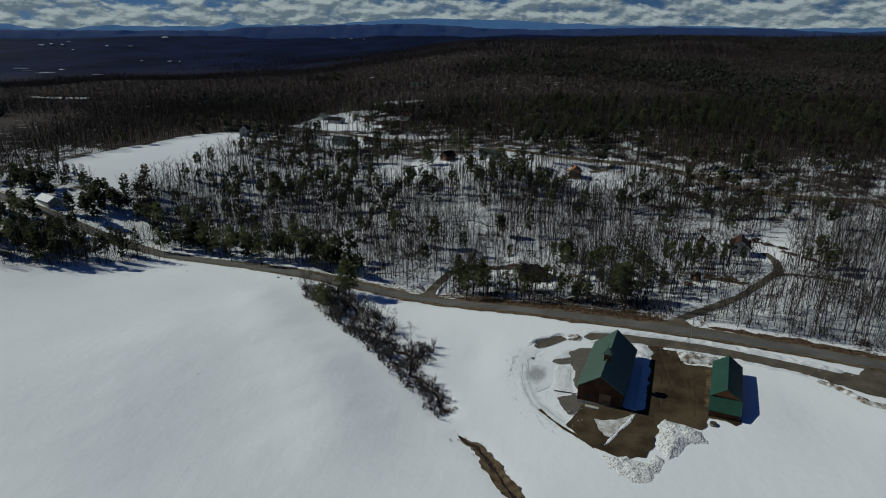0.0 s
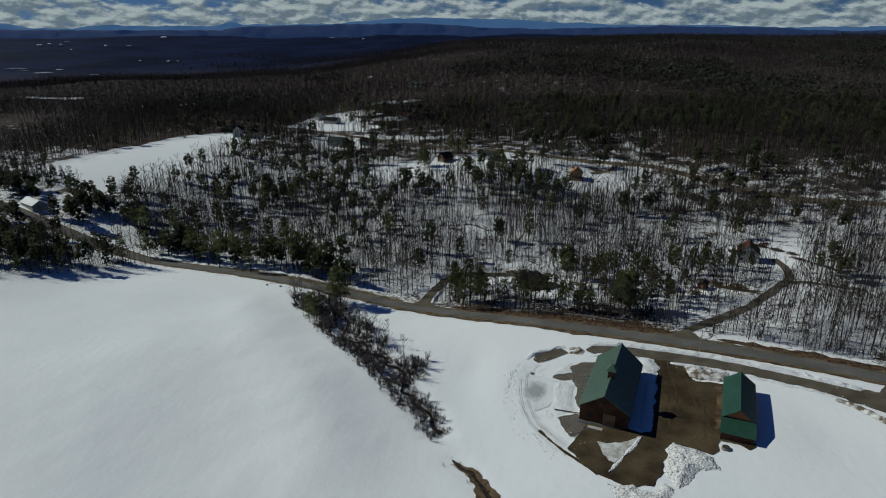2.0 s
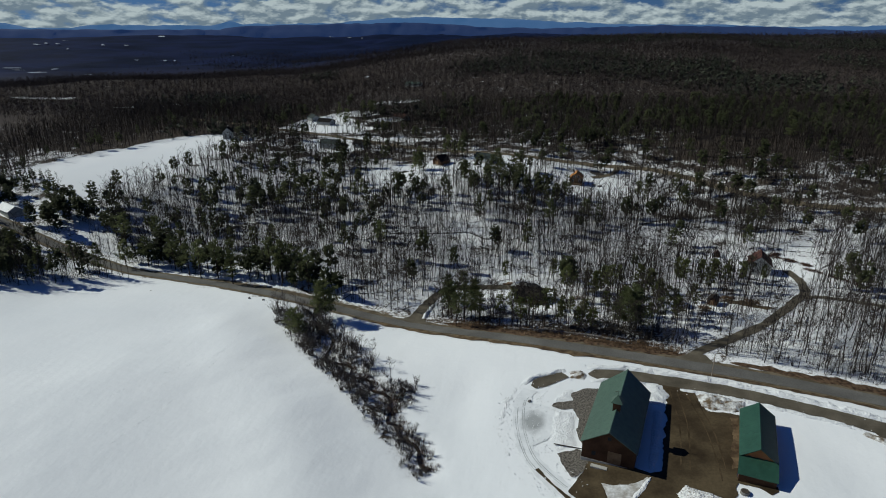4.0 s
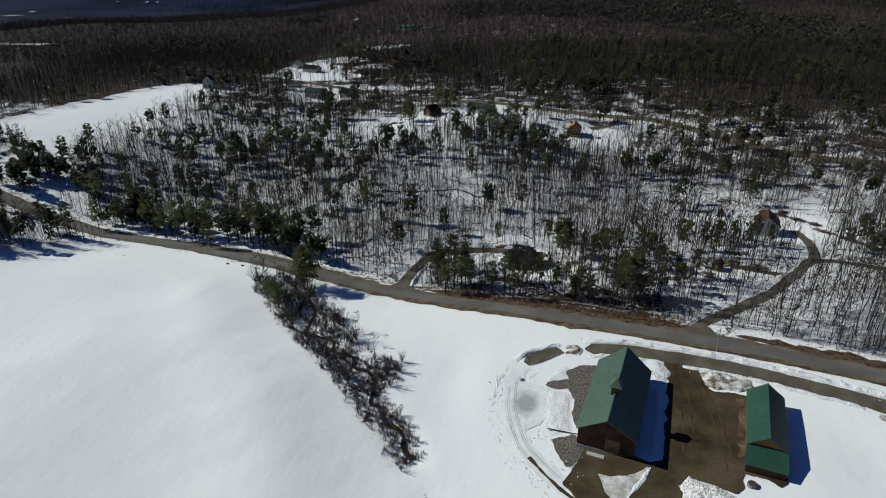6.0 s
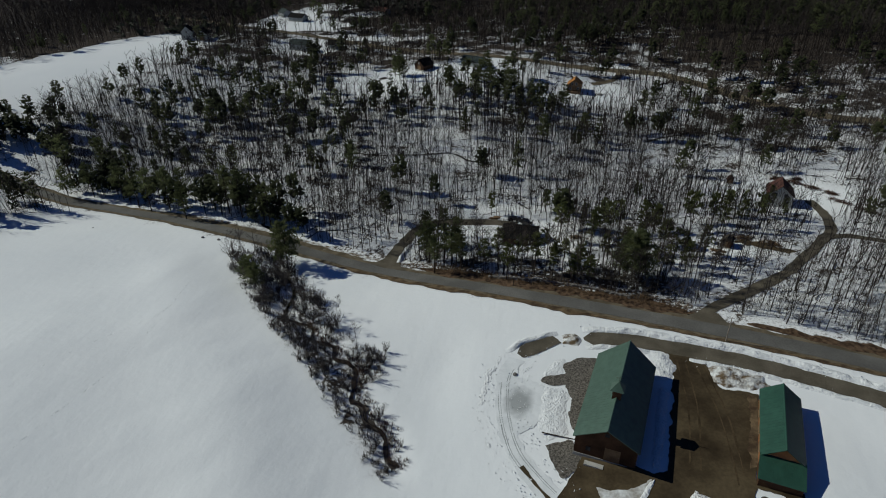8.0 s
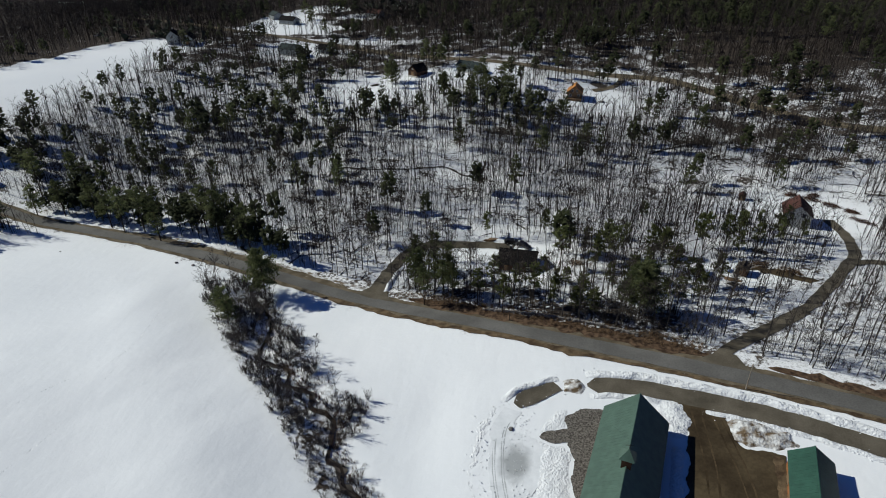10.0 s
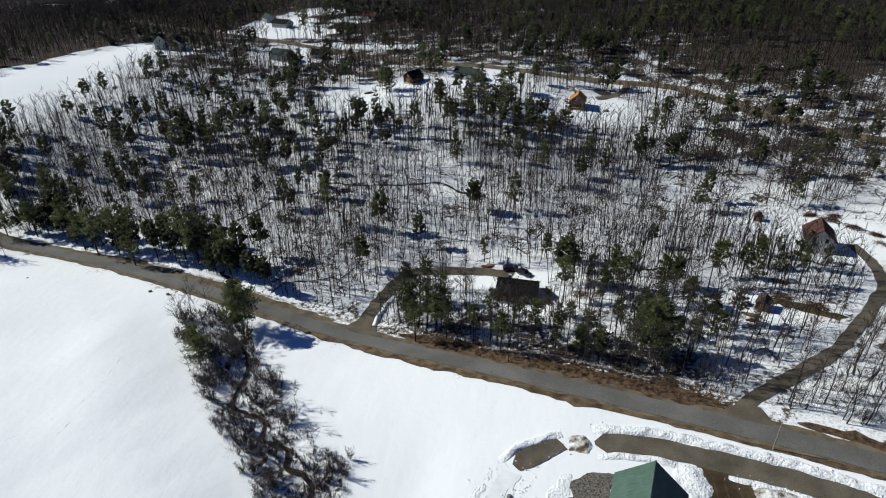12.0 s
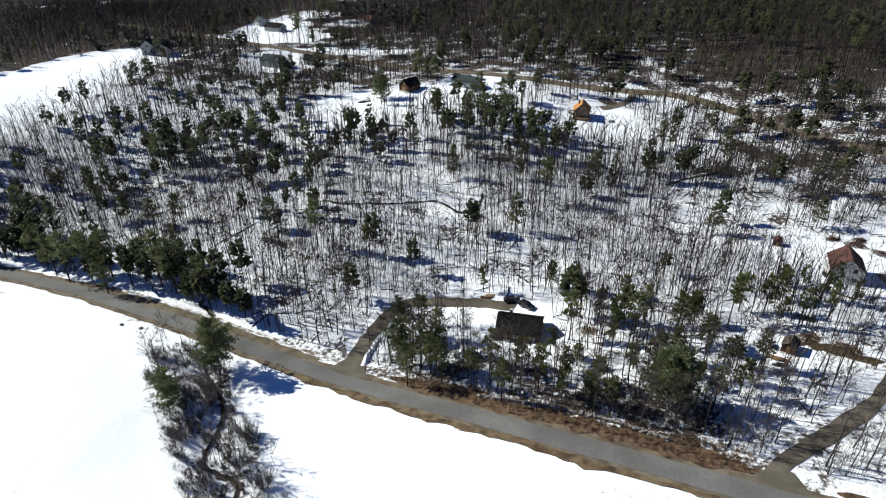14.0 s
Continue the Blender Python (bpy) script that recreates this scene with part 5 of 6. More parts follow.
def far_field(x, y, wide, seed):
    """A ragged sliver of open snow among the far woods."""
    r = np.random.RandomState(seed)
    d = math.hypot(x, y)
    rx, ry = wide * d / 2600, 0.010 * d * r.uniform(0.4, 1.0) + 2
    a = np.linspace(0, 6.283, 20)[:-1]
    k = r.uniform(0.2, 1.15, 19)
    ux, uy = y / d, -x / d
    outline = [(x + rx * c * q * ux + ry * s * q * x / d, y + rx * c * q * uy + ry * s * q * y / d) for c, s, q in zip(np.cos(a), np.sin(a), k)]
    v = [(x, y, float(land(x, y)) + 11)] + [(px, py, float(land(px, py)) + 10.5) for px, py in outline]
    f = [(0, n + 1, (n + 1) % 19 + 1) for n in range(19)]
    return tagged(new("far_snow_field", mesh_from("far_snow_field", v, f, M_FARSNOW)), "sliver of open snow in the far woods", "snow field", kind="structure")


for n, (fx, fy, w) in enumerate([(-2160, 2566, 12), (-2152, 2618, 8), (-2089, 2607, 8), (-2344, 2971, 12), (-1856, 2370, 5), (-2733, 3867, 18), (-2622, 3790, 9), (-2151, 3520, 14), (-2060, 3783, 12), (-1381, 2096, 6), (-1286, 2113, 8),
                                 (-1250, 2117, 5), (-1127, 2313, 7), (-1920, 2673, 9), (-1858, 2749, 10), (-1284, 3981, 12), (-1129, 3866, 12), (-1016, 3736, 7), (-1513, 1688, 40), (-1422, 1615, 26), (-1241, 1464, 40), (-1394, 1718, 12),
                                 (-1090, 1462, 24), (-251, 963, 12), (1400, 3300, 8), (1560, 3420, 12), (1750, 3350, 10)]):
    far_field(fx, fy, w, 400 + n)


# ---- trees ----
def tube(points, radii, sides):
    """Corners and triangles of a tapered limb."""
    p, v, f = np.array(points, float), [], []
    for k in range(len(p)):
        d = p[min(k + 1, len(p) - 1)] - p[max(k - 1, 0)]
        d /= np.linalg.norm(d) + 1e-9
        a = np.cross(d, (0, 0, 1) if abs(d[2]) < 0.9 else (1, 0, 0))
        a /= np.linalg.norm(a)
        b = np.cross(d, a)
        if radii[k] <= 1e-6:
            v.append(p[k][None])
            break
        t = np.arange(sides) * 2 * np.pi / sides
        v.append(p[k] + radii[k] * (np.cos(t)[:, None] * a + np.sin(t)[:, None] * b))
    base = 0
    for k in range(len(v) - 1):
        nxt = base + sides
        for s in range(sides):
            s2 = (s + 1) % sides
            if len(v[k + 1]) == 1:
                f.append((base + s, base + s2, nxt))
            else:
                f += [(base + s, base + s2, nxt + s2), (base + s, nxt + s2, nxt + s)]
        base = nxt
    return np.concatenate(v), np.array(f)


def join(bits):
    v, f, n = [], [], 0
    for a, b in bits:
        v.append(a)
        f.append(b + n)
        n += len(a)
    return np.concatenate(v), np.concatenate(f)


def slivers(o, d, ln, width, r):
    """Twigs as single slender blades: feet, ways, lengths as arrays."""
    side = np.cross(d, r.normal(0, 1, d.shape))
    side /= np.linalg.norm(side, axis=1)[:, None] + 1e-9
    v = np.stack([o - side * width / 2, o + side * width / 2, o + d * ln[:, None]], 1).reshape(-1, 3)
    return v, np.arange(len(v)).reshape(-1, 3)


def bare_tree(seed, height, limbs, twigs, sides=5, spread=0.30, thick=1.0, start=0.32):
    """A leafless hardwood: trunk and, apart from it, the crown of limbs and twigs."""
    r = np.random.RandomState(seed)
    bend = r.normal(0, 0.016, (6, 2)).cumsum(0) * height
    zs = np.linspace(0, 1, 6)
    pts = np.c_[bend, zs * height]
    pts[0, :2] = 0
    rad = thick * height * 0.0095 * np.array([1.25, 0.95, 0.8, 0.58, 0.34, 0.10])
    low = pts.copy()
    low[0, 2] = -0.4
    trunk = tube(low, rad, sides)
    crown = []
    for _ in range(limbs):
        t = start + (0.95 - start) * r.rand() ** 0.85
        o = np.array([np.interp(t, zs, pts[:, k]) for k in range(3)])
        a = r.rand() * 6.283
        ln = height * spread * (1.15 - t) * (0.6 + 0.7 * r.rand())
        up = 0.55 + 0.5 * r.rand()
        d = np.array([np.cos(a), np.sin(a), up])
        d /= np.linalg.norm(d)
        e1 = o + d * ln * 0.55
        e2 = e1 + (d + (0, 0, 0.35)) * ln * 0.5 + r.normal(0, 0.05, 3) * ln
        br = max(0.018, np.interp(t, zs, rad) * 0.42)
        crown.append(tube([o, e1, e2], [br, br * 0.6, 0], 3))
        u = 0.25 + 0.75 * r.rand(twigs)
        dd = d + r.normal(0, 0.6, (twigs, 3)) + (0, 0, 0.35)
        dd /= np.linalg.norm(dd, axis=1)[:, None]
        crown.append(slivers(o + (e2 - o) * u[:, None], dd, height * (0.05 + 0.09 * r.rand(twigs)), 0.05, r))
    return trunk, join(crown)


def tuft(o, d, size, r, blades, wide=0.17):
    """A spray of needles: crossing slender leaves."""
    v, f = [], []
    for k in range(blades):
        dd = d + r.normal(0, 0.55, 3)
        dd /= np.linalg.norm(dd)
        s = np.cross(dd, r.normal(0, 1, 3))
        s /= np.linalg.norm(s) + 1e-9
        ln = size * (0.7 + 0.6 * r.rand())
        v += [o, o + dd * ln * 0.6 + s * ln * wide * 1.6, o + dd * ln]
        f.append((3 * k, 3 * k + 1, 3 * k + 2))
    return np.array(v), np.array(f)


def pine_tree(seed, height, whorls, per, tufts, blades, spread=0.22, start=0.22, cone=0.5, size=1.0, limbs=True):
    """One of the white pines or spruces: bare lower trunk, uneven whorls of limbs with sprays of needles."""
    r = np.random.RandomState(seed)
    bend = np.r_[0, r.normal(0, 0.010, 3).cumsum()] * height
    pts = np.c_[bend, bend[::-1] * 0.3, np.array([-0.02, 0.33, 0.66, 1.0]) * height]
    trunk = [tube(pts, height * np.array([0.0145, 0.011, 0.007, 0.0015]), 6)]
    crown = []
    for w in range(whorls):
        t = start + (1 - start) * (w + r.rand() * 0.6) / whorls
        o = np.array([np.interp(t, [0, 0.33, 0.66, 1], pts[:, k]) for k in range(3)])
        shape = (1 - t) ** cone * (0.55 + 0.45 * min(1, (t - start) * 6 + 0.35))
        for k in range(per):
            if r.rand() < 0.16:
                continue
            a = r.rand() * 6.283
            ln = height * spread * shape * (0.55 + 0.75 * r.rand()) + 0.25
            d = np.array([np.cos(a), np.sin(a), 0.10 + 0.30 * t + r.normal(0, 0.1)])
            e = o + d * ln
            if limbs:
                trunk.append(tube([o, e], [height * 0.0032 * (1.1 - t) + 0.01, 0], 3))
            for _ in range(tufts):
                u = 0.15 + 0.9 * r.rand() ** 0.8
                q = o + d * ln * u + r.normal(0, 0.13, 3) * ln * (1, 1, 0.45)
                crown.append(tuft(q, d * 0.8 + (0, 0, 0.45), size * (0.55 + 0.5 * r.rand()), r, blades, 0.17 if size < 1.5 else 0.3))
    return join(trunk), join(crown)


def shrub(seed, height, stems, twigs):
    r = np.random.RandomState(seed)
    bits = []
    for _ in range(stems):
        a, lean = r.rand() * 6.283, 0.04 + 0.36 * r.rand()
        o = np.r_[r.normal(0, 0.18, 2), -0.15]
        d = np.array([np.cos(a) * lean, np.sin(a) * lean, 1])
        h = height * (0.6 + 0.5 * r.rand())
        m, e = o + d * h * 0.5, o + d * h + np.r_[r.normal(0, 0.1, 2) * h, 0]
        bits.append(tube([o, m, e], [0.035, 0.024, 0], 3))
        u = 0.25 + 0.72 * r.rand(twigs)
        dd = d + r.normal(0, 0.5, (twigs, 3))
        dd /= np.linalg.norm(dd, axis=1)[:, None]
        bits.append(slivers(o + (e - o) * u[:, None], dd, h * (0.13 + 0.2 * r.rand(twigs)), 0.035, r))
    return join(bits)


rng = np.random.RandomState(7)


def scatter(x0, x1, y0, y1, spacing, seed=0):
    """Uneven places, about one for each square of the spacing."""
    r = np.random.RandomState(seed)
    xs, ys = np.arange(x0, x1, spacing), np.arange(y0, y1, spacing)
    x, y = np.meshgrid(xs, ys, indexing="ij")
    return x.ravel() + r.uniform(-0.6, 0.6, x.size) * spacing, y.ravel() + r.uniform(-0.6, 0.6, x.size) * spacing


def wooded(x, y, margin=0.0):
    """Where trees may stand."""
    ok = clearing(x, y) < 0.5
    for line, w in ALL_LINES:
        ok &= line_distance(x, y, line[:: max(1, len(line) // 40)]) > w + margin
    return ok


def in_view(x, y):
    """The wedge of land before the walk."""
    return (y > 120) & (np.abs(x + 0.02 * y) < 60 + 0.86 * y) & (x < 70 + 0.62 * y)


def spread_mesh(name, protos, x, y, z, scale, mat, label, category, seed=3, lean=1.0):
    """Many copies of a few shapes, turned and sized, in one mesh."""
    r = np.random.RandomState(seed)
    pick, yaw = r.randint(0, len(protos), len(x)), r.rand(len(x)) * 6.283
    vs, fs, n = [], [], 0
    for k, (pv, pf) in enumerate(protos):
        m = pick == k
        if not m.any():
            continue
        c, s, sc = np.cos(yaw[m])[:, None], np.sin(yaw[m])[:, None], scale[m][:, None]
        wide = sc * r.uniform(0.85, 1.2, (m.sum(), 1))
        v = np.stack([(pv[:, 0] * c - pv[:, 1] * s) * wide + x[m][:, None], (pv[:, 0] * s + pv[:, 1] * c) * wide + y[m][:, None], pv[:, 2] * sc + z[m][:, None]], -1)
        tilt = r.normal(0, 0.055, (m.sum(), 2, 1)) * lean
        v[..., 0] += pv[:, 2] * sc * tilt[:, 0]
        v[..., 1] += pv[:, 2] * sc * tilt[:, 1]
        f = pf[None] + (np.arange(m.sum()) * len(pv))[:, None, None] + n
        vs.append(v.reshape(-1, 3))
        fs.append(f.reshape(-1, 3))
        n += v.shape[0] * v.shape[1]
    return tagged(new(name, mesh_tris(name, np.concatenate(vs), np.concatenate(fs), mat)), label, category, kind="stuff")


def put_trees(name, protos, places, label, category, group, mats, scales, seed):
    """Trees as things of their own: an Empty at the foot with trunk and crown."""
    r = random.Random(seed)
    meshes = [(mesh_tris("trunk", *a, mats[0]), mesh_tris("crown", *b, mats[1])) for a, b in protos]
    for px, py in places:
        k = r.randrange(len(meshes))
        root = tagged(new(name), label, category, group)
        root.empty_display_size = 0.5
        s = r.uniform(*scales)
        root.matrix_basis = Matrix.LocRotScale((px, py, float(land(px, py)) - 0.1), Euler((0, 0, r.random() * 6.283)), (s * r.uniform(0.9, 1.15), s * r.uniform(0.9, 1.15), s))
        child("trunk", meshes[k][0], root)
        child("crown", meshes[k][1], root)


PINES_BACK = [(-170, 319), (-149, 305), (-134, 300), (-126, 304), (-86, 294), (-81, 310), (-65, 283), (-153, 342), (-137, 342), (-140, 356), (-135, 361), (-125, 357), (-117, 362), (-99, 358),
              (-97, 368), (-80, 351), (-44, 354), (-70, 408), (-125, 416), (-134, 411), (-21, 351), (-25, 332), (0, 294), (10, 316), (29, 334), (51, 344), (77, 342), (60, 370), (19, 365), (4, 370), (0, 358),
              (-20, 401), (-9, 398), (20, 428), (102, 447), (120, 440), (164, 450), (145, 398), (96, 300), (63, 296), (109, 324)]
PINES_FRONT = [(15, 236.5), (23, 246), (33.9, 243.2), (30.9, 256.6), (11, 261.5), (-8.1, 259.7), (19, 253.2), (30.9, 214.5), (20, 218.1), (18, 213.2), (2, 221.5), (-1, 213.5), (-28.7, 238.8), (-25.6, 236.6), (-22.5, 238.3), (-18.4, 233), (-25.7, 226.5), (-18.4, 223.7), (50.3, 225.7), (46.5, 221.2), (42.7, 211.8), (58.2, 249.3), (64, 248.8), (70.5, 242), (77.4, 244.9)]
PINES_ROAD = [(-70, 224), (-134, 262), (-128, 264), (-98, 258), (-91, 252), (-88, 250), (-101, 255), (-161, 273), (-181, 293), (-167, 290), (-117, 266), (-239, 241), (-226, 239), (-222, 252),
              (-208, 249), (-204, 263), (-189, 259), (-262, 323), (-289, 299), (-176, 293), (-267, 277), (-195, 288), (-175, 274), (-142, 262), (-123, 254), (-94, 252), (-108, 259), (-150, 266), (-185, 272)]
TALL_PINES = [pine_tree(170 + k, h, 15, 5, 14, 6, sp, st, cn, 0.55) for k, (h, sp, st, cn) in enumerate([(14, 0.24, 0.36, 0.4), (15.5, 0.22, 0.42, 0.4), (13, 0.25, 0.3, 0.45)])]
SHAPES = [(19, 0.20, 0.40, 0.45), (21, 0.18, 0.46, 0.4), (16, 0.21, 0.30, 0.5), (19, 0.17, 0.24, 0.65), (14, 0.23, 0.2, 0.6)]
PINE_PROTOS = [pine_tree(120 + k, h, 14, 5, 12, 5, sp * 1.25, st, cn, 0.85) for k, (h, sp, st, cn) in enumerate(SHAPES)]
YOUNG_PINES = [pine_tree(140 + k, h, 13, 4, 9, 7, sp * 1.25, st, 0.5, 0.6) for k, (h, sp, st) in enumerate(((10, 0.17, 0.35), (12, 0.15, 0.45), (8, 0.2, 0.3)))]
put_trees("pine_tree", TALL_PINES, PINES_FRONT[7:8] + PINES_FRONT[12:18] + [(-21, 226), (-27, 228), (-15, 220), (-17, 225), (-23, 219), (36, 213)], "dark green white pine standing in snowy woods by the road", "pine tree", "pines in the wood",
          (M_PINEBARK, M_NEEDLE), (0.8, 1.0), 5)
put_trees("pine_tree", YOUNG_PINES, PINES_FRONT[:7] + PINES_FRONT[8:12] + PINES_FRONT[18:] + [(27, 221), (13, 222), (7, 216), (54, 243), (66, 243), (38, 228), (70, 255), (40, 236), (-8, 218), (4, 226), (10, 230), (16, 226), (24, 229), (30, 235), (33, 224), (41, 219), (46, 232), (26, 240), (49, 216), (-4, 226), (22, 212), (12, 213), (45, 243), (56, 226)], "slender young pine with thin olive crown",
          "pine tree", "young pines in the wood", (M_PINEBARK, M_YOUNGNEEDLE), (0.8, 1.2), 7)
YARD_PINES = [(-24.8, 377.2), (-21.2, 381.2), (-16.1, 376.7), (-11.8, 383.5), (-7.2, 380.4), (-4.3, 386.6), (-17.7, 387), (-38, 382.5), (-74.1, 416.1), (-68.6, 414.4), (-71.9, 418.4), (-52.3, 447.6), (-56.2, 443.1)] + [(-176.2, 583.0), (-158.1, 598.1), (-153.4, 622.8), (-151.8, 526.0), (-144.5, 529.9), (-122.4, 528.3), (-149.7, 593.0), (-219.8, 611.2)]
put_trees("pine_tree", PINE_PROTOS, YARD_PINES, "dark pine in a clump beside the snowy yards", "pine tree", "pines by the yards", (M_PINEBARK, M_NEEDLE), (0.75, 0.95), 13)
put_trees("pine_tree", PINE_PROTOS, PINES_BACK, "dark green white pine among bare hardwoods", "pine tree", "pines in the wood", (M_PINEBARK, M_NEEDLE), (0.6, 0.9), 6)
put_trees("pine_tree", [pine_tree(161, 12.5, 17, 8, 20, 7, 0.42, 0.2, 0.4, 0.62)], [(-71.2, 221.8), (34, 212.5)], "tall full white pine beside road and brook", "pine tree", "pines by the road", (M_PINEBARK, M_NEEDLE), (1.14, 1.2), 8)
put_trees("pine_tree", PINE_PROTOS, PINES_ROAD[1:], "dense dark pine beside the country road", "pine tree", "pines by the road", (M_PINEBARK, M_NEEDLE), (0.75, 1.0), 8)

# hardwoods nearest the road, each a thing
BARE_PROTOS = [bare_tree(200 + k, h, 16, 14, 5, sp, 0.85, st) for k, (h, sp, st) in enumerate([(15, 0.30, 0.35), (17, 0.26, 0.42), (13, 0.33, 0.28), (18, 0.24, 0.5), (14, 0.30, 0.4), (11, 0.36, 0.25)])]
hx, hy = scatter(-60, 112, 180, 262, 3.6, 11)
hd = line_distance(hx, hy, ROAD[::2])
ok = wooded(hx, hy) & (hy > 205.5 - 0.33 * hx)
hx, hy, hd = hx[ok], hy[ok], hd[ok]
near = np.argsort(hd)[:295]
put_trees("bare_tree", BARE_PROTOS, list(zip(hx[near].tolist(), hy[near].tolist())), "leafless grey hardwood tree in snowy woods", "tree", "bare trees by the road", (M_BARK, M_TWIG), (0.75, 1.1), 9)

# the rest of the near wood
def thin_tree(seed, height, limbs, twigs, fat, width):
    """A slender hardwood for the crowd: trunk and limbs as fine spikes, twigs as slivers."""
    r = np.random.RandomState(seed)
    top = np.r_[r.normal(0, 0.05, 2) * height, height]
    mid = top * (1, 1, 0) * 0.35 + np.r_[r.normal(0, 0.016, 2) * height, height * 0.5]
    bits = [tube([(0, 0, -0.4), mid, top], [0.0072 * height * fat, 0.0052 * height * fat, 0], 3)]
    to, td, tl, tw = [], [], [], []
    for k in range(limbs):
        t = 0.42 + 0.54 * r.rand()
        o = mid * (t / 0.5) if t < 0.5 else mid + (top - mid) * (t - 0.5) * 2
        a = r.rand() * 6.283
        d = np.array([np.cos(a), np.sin(a), 0.9 + 0.9 * r.rand()])
        ln = height * 0.26 * (1.2 - t) * (0.6 + 0.8 * r.rand())
        to.append(o)
        td.append(d / np.linalg.norm(d))
        tl.append(ln * np.linalg.norm(d))
        tw.append(width * 1.7)
        for _ in range(twigs):
            to.append(o + d * ln * (0.2 + 0.8 * r.rand()))
            dd = d + r.normal(0, 0.5, 3)
            td.append(dd / np.linalg.norm(dd))
            tl.append(height * (0.06 + 0.11 * r.rand()))
            tw.append(width)
    bits.append(slivers(np.array(to), np.array(td), np.array(tl), np.array(tw)[:, None], r))
    return join(bits)


THIN_PROTOS = [thin_tree(300 + k, h, 7, 6, 1.15, 0.072) for k, h in enumerate((14, 15.5, 12, 16, 13, 8, 14.5, 10))]
wx, wy = scatter(-240, 190, 180, 350, 2.35, 12)
ok = wooded(wx, wy) & in_view(wx, wy) & (vnoise(wx / 14, wy / 14, 30) + 0.6 * vnoise(wx / 5, wy / 5, 37) > -0.55)
ok &= ~((wx > -60) & (wx < 112) & (line_distance(wx, wy, ROAD[::2]) < hd[near].max()))
wx, wy = wx[ok], wy[ok]
spread_mesh("bare_wood", THIN_PROTOS, wx, wy, land(wx, wy) - 0.1, rng.uniform(0.55, 1.15, len(wx)), M_BARKFAR, "thin leafless hardwoods standing in snow", "trees", 13)
SAPLINGS = [thin_tree(350 + k, h, 4, 4, 1.3, 0.05) for k, h in enumerate((3.0, 4.5, 6.0))]
wx, wy = scatter(-200, 150, 180, 345, 3.1, 41)
ok = wooded(wx, wy) & in_view(wx, wy) & (vnoise(wx / 8, wy / 8, 42) > -0.15)
wx, wy = wx[ok], wy[ok]
spread_mesh("sapling_wood", SAPLINGS, wx, wy, land(wx, wy) - 0.05, rng.uniform(0.5, 1.2, len(wx)), M_BARKFAR, "thin bare saplings in the snow", "saplings", 43, 2.0)


def fallen(seed, length):
    """A dead limb lying on the snow."""
    r = np.random.RandomState(seed)
    a = r.normal(0, 0.12, 3) * length * (1, 1, 0.2)
    bits = [tube([(-length / 2, 0, 0.12), a + (0, 0, 0.18), (length / 2, 0, 0.1)], [0.14, 0.11, 0.03], 3)]
    for k in range(4):
        o = np.array([length * r.uniform(-0.2, 0.45), 0, 0.15])
        bits.append(tube([o, o + np.array([r.uniform(0.3, 1), r.normal(0, 0.8), r.uniform(0, 0.5)]) * length * 0.18], [0.05, 0], 3))
    return join(bits)


wx, wy = scatter(-190, 140, 205, 420, 6.5, 44)
ok = wooded(wx, wy, 2) & in_view(wx, wy)
wx, wy = wx[ok], wy[ok]
spread_mesh("fallen_wood", [fallen(360 + k, ln) for k, ln in enumerate((3, 5, 7, 4))], wx, wy, land(wx, wy), rng.uniform(0.6, 1.3, len(wx)), M_BARKFAR, "dead limbs lying on the snow", "fallen limbs", 45, 0.0)
FAR_PROTOS = [thin_tree(400 + k, h, 5, 4, 1.7, 0.16) for k, h in enumerate((14, 15, 12, 16))]
wx, wy = scatter(-420, 330, 345, 660, 3.9, 14)
ok = wooded(wx, wy) & in_view(wx, wy)
wx, wy = wx[ok], wy[ok]
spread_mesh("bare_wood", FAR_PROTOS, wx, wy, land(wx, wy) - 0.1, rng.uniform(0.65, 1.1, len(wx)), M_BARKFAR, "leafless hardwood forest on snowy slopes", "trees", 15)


def haze_tree(seed, height, blades, width):
    """A hardwood for the distance: a trunk and a fan of upswept boughs, each a sliver."""
    r = np.random.RandomState(seed)
    t = 0.3 + 0.55 * r.rand(blades)
    a = r.rand(blades) * 6.283
    o = np.stack([t * 0, t * 0, t * height], -1)
    d = np.stack([np.cos(a), np.sin(a), 0.25 + 0.8 * r.rand(blades)], -1)
    d /= np.linalg.norm(d, axis=1)[:, None]
    o, d = np.r_[[(0, 0, -0.5)], o], np.r_[[(0, 0, 1)], d]
    return slivers(o, d, np.r_[height, height * (1.15 - t) * 0.5], np.r_[width * 0.5, np.full(blades, width)][:, None], r)


HAZE = [haze_tree(500 + k, h, 7, 0.5) for k, h in enumerate((14, 16, 12, 15, 13))]
wx, wy = scatter(-1150, 900, 560, 1400, 6.6, 16)
ok = wooded(wx, wy) & in_view(wx, wy) & (np.hypot(wx, wy) > 640)
wx, wy = wx[ok], wy[ok]
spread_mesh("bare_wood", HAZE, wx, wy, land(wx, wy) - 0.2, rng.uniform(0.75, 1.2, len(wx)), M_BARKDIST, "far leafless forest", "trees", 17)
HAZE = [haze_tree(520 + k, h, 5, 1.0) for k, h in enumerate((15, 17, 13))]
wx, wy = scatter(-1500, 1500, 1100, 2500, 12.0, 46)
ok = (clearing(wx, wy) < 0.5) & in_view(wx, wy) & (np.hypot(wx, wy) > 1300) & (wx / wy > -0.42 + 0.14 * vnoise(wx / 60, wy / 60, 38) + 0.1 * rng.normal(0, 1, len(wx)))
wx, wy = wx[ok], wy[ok]
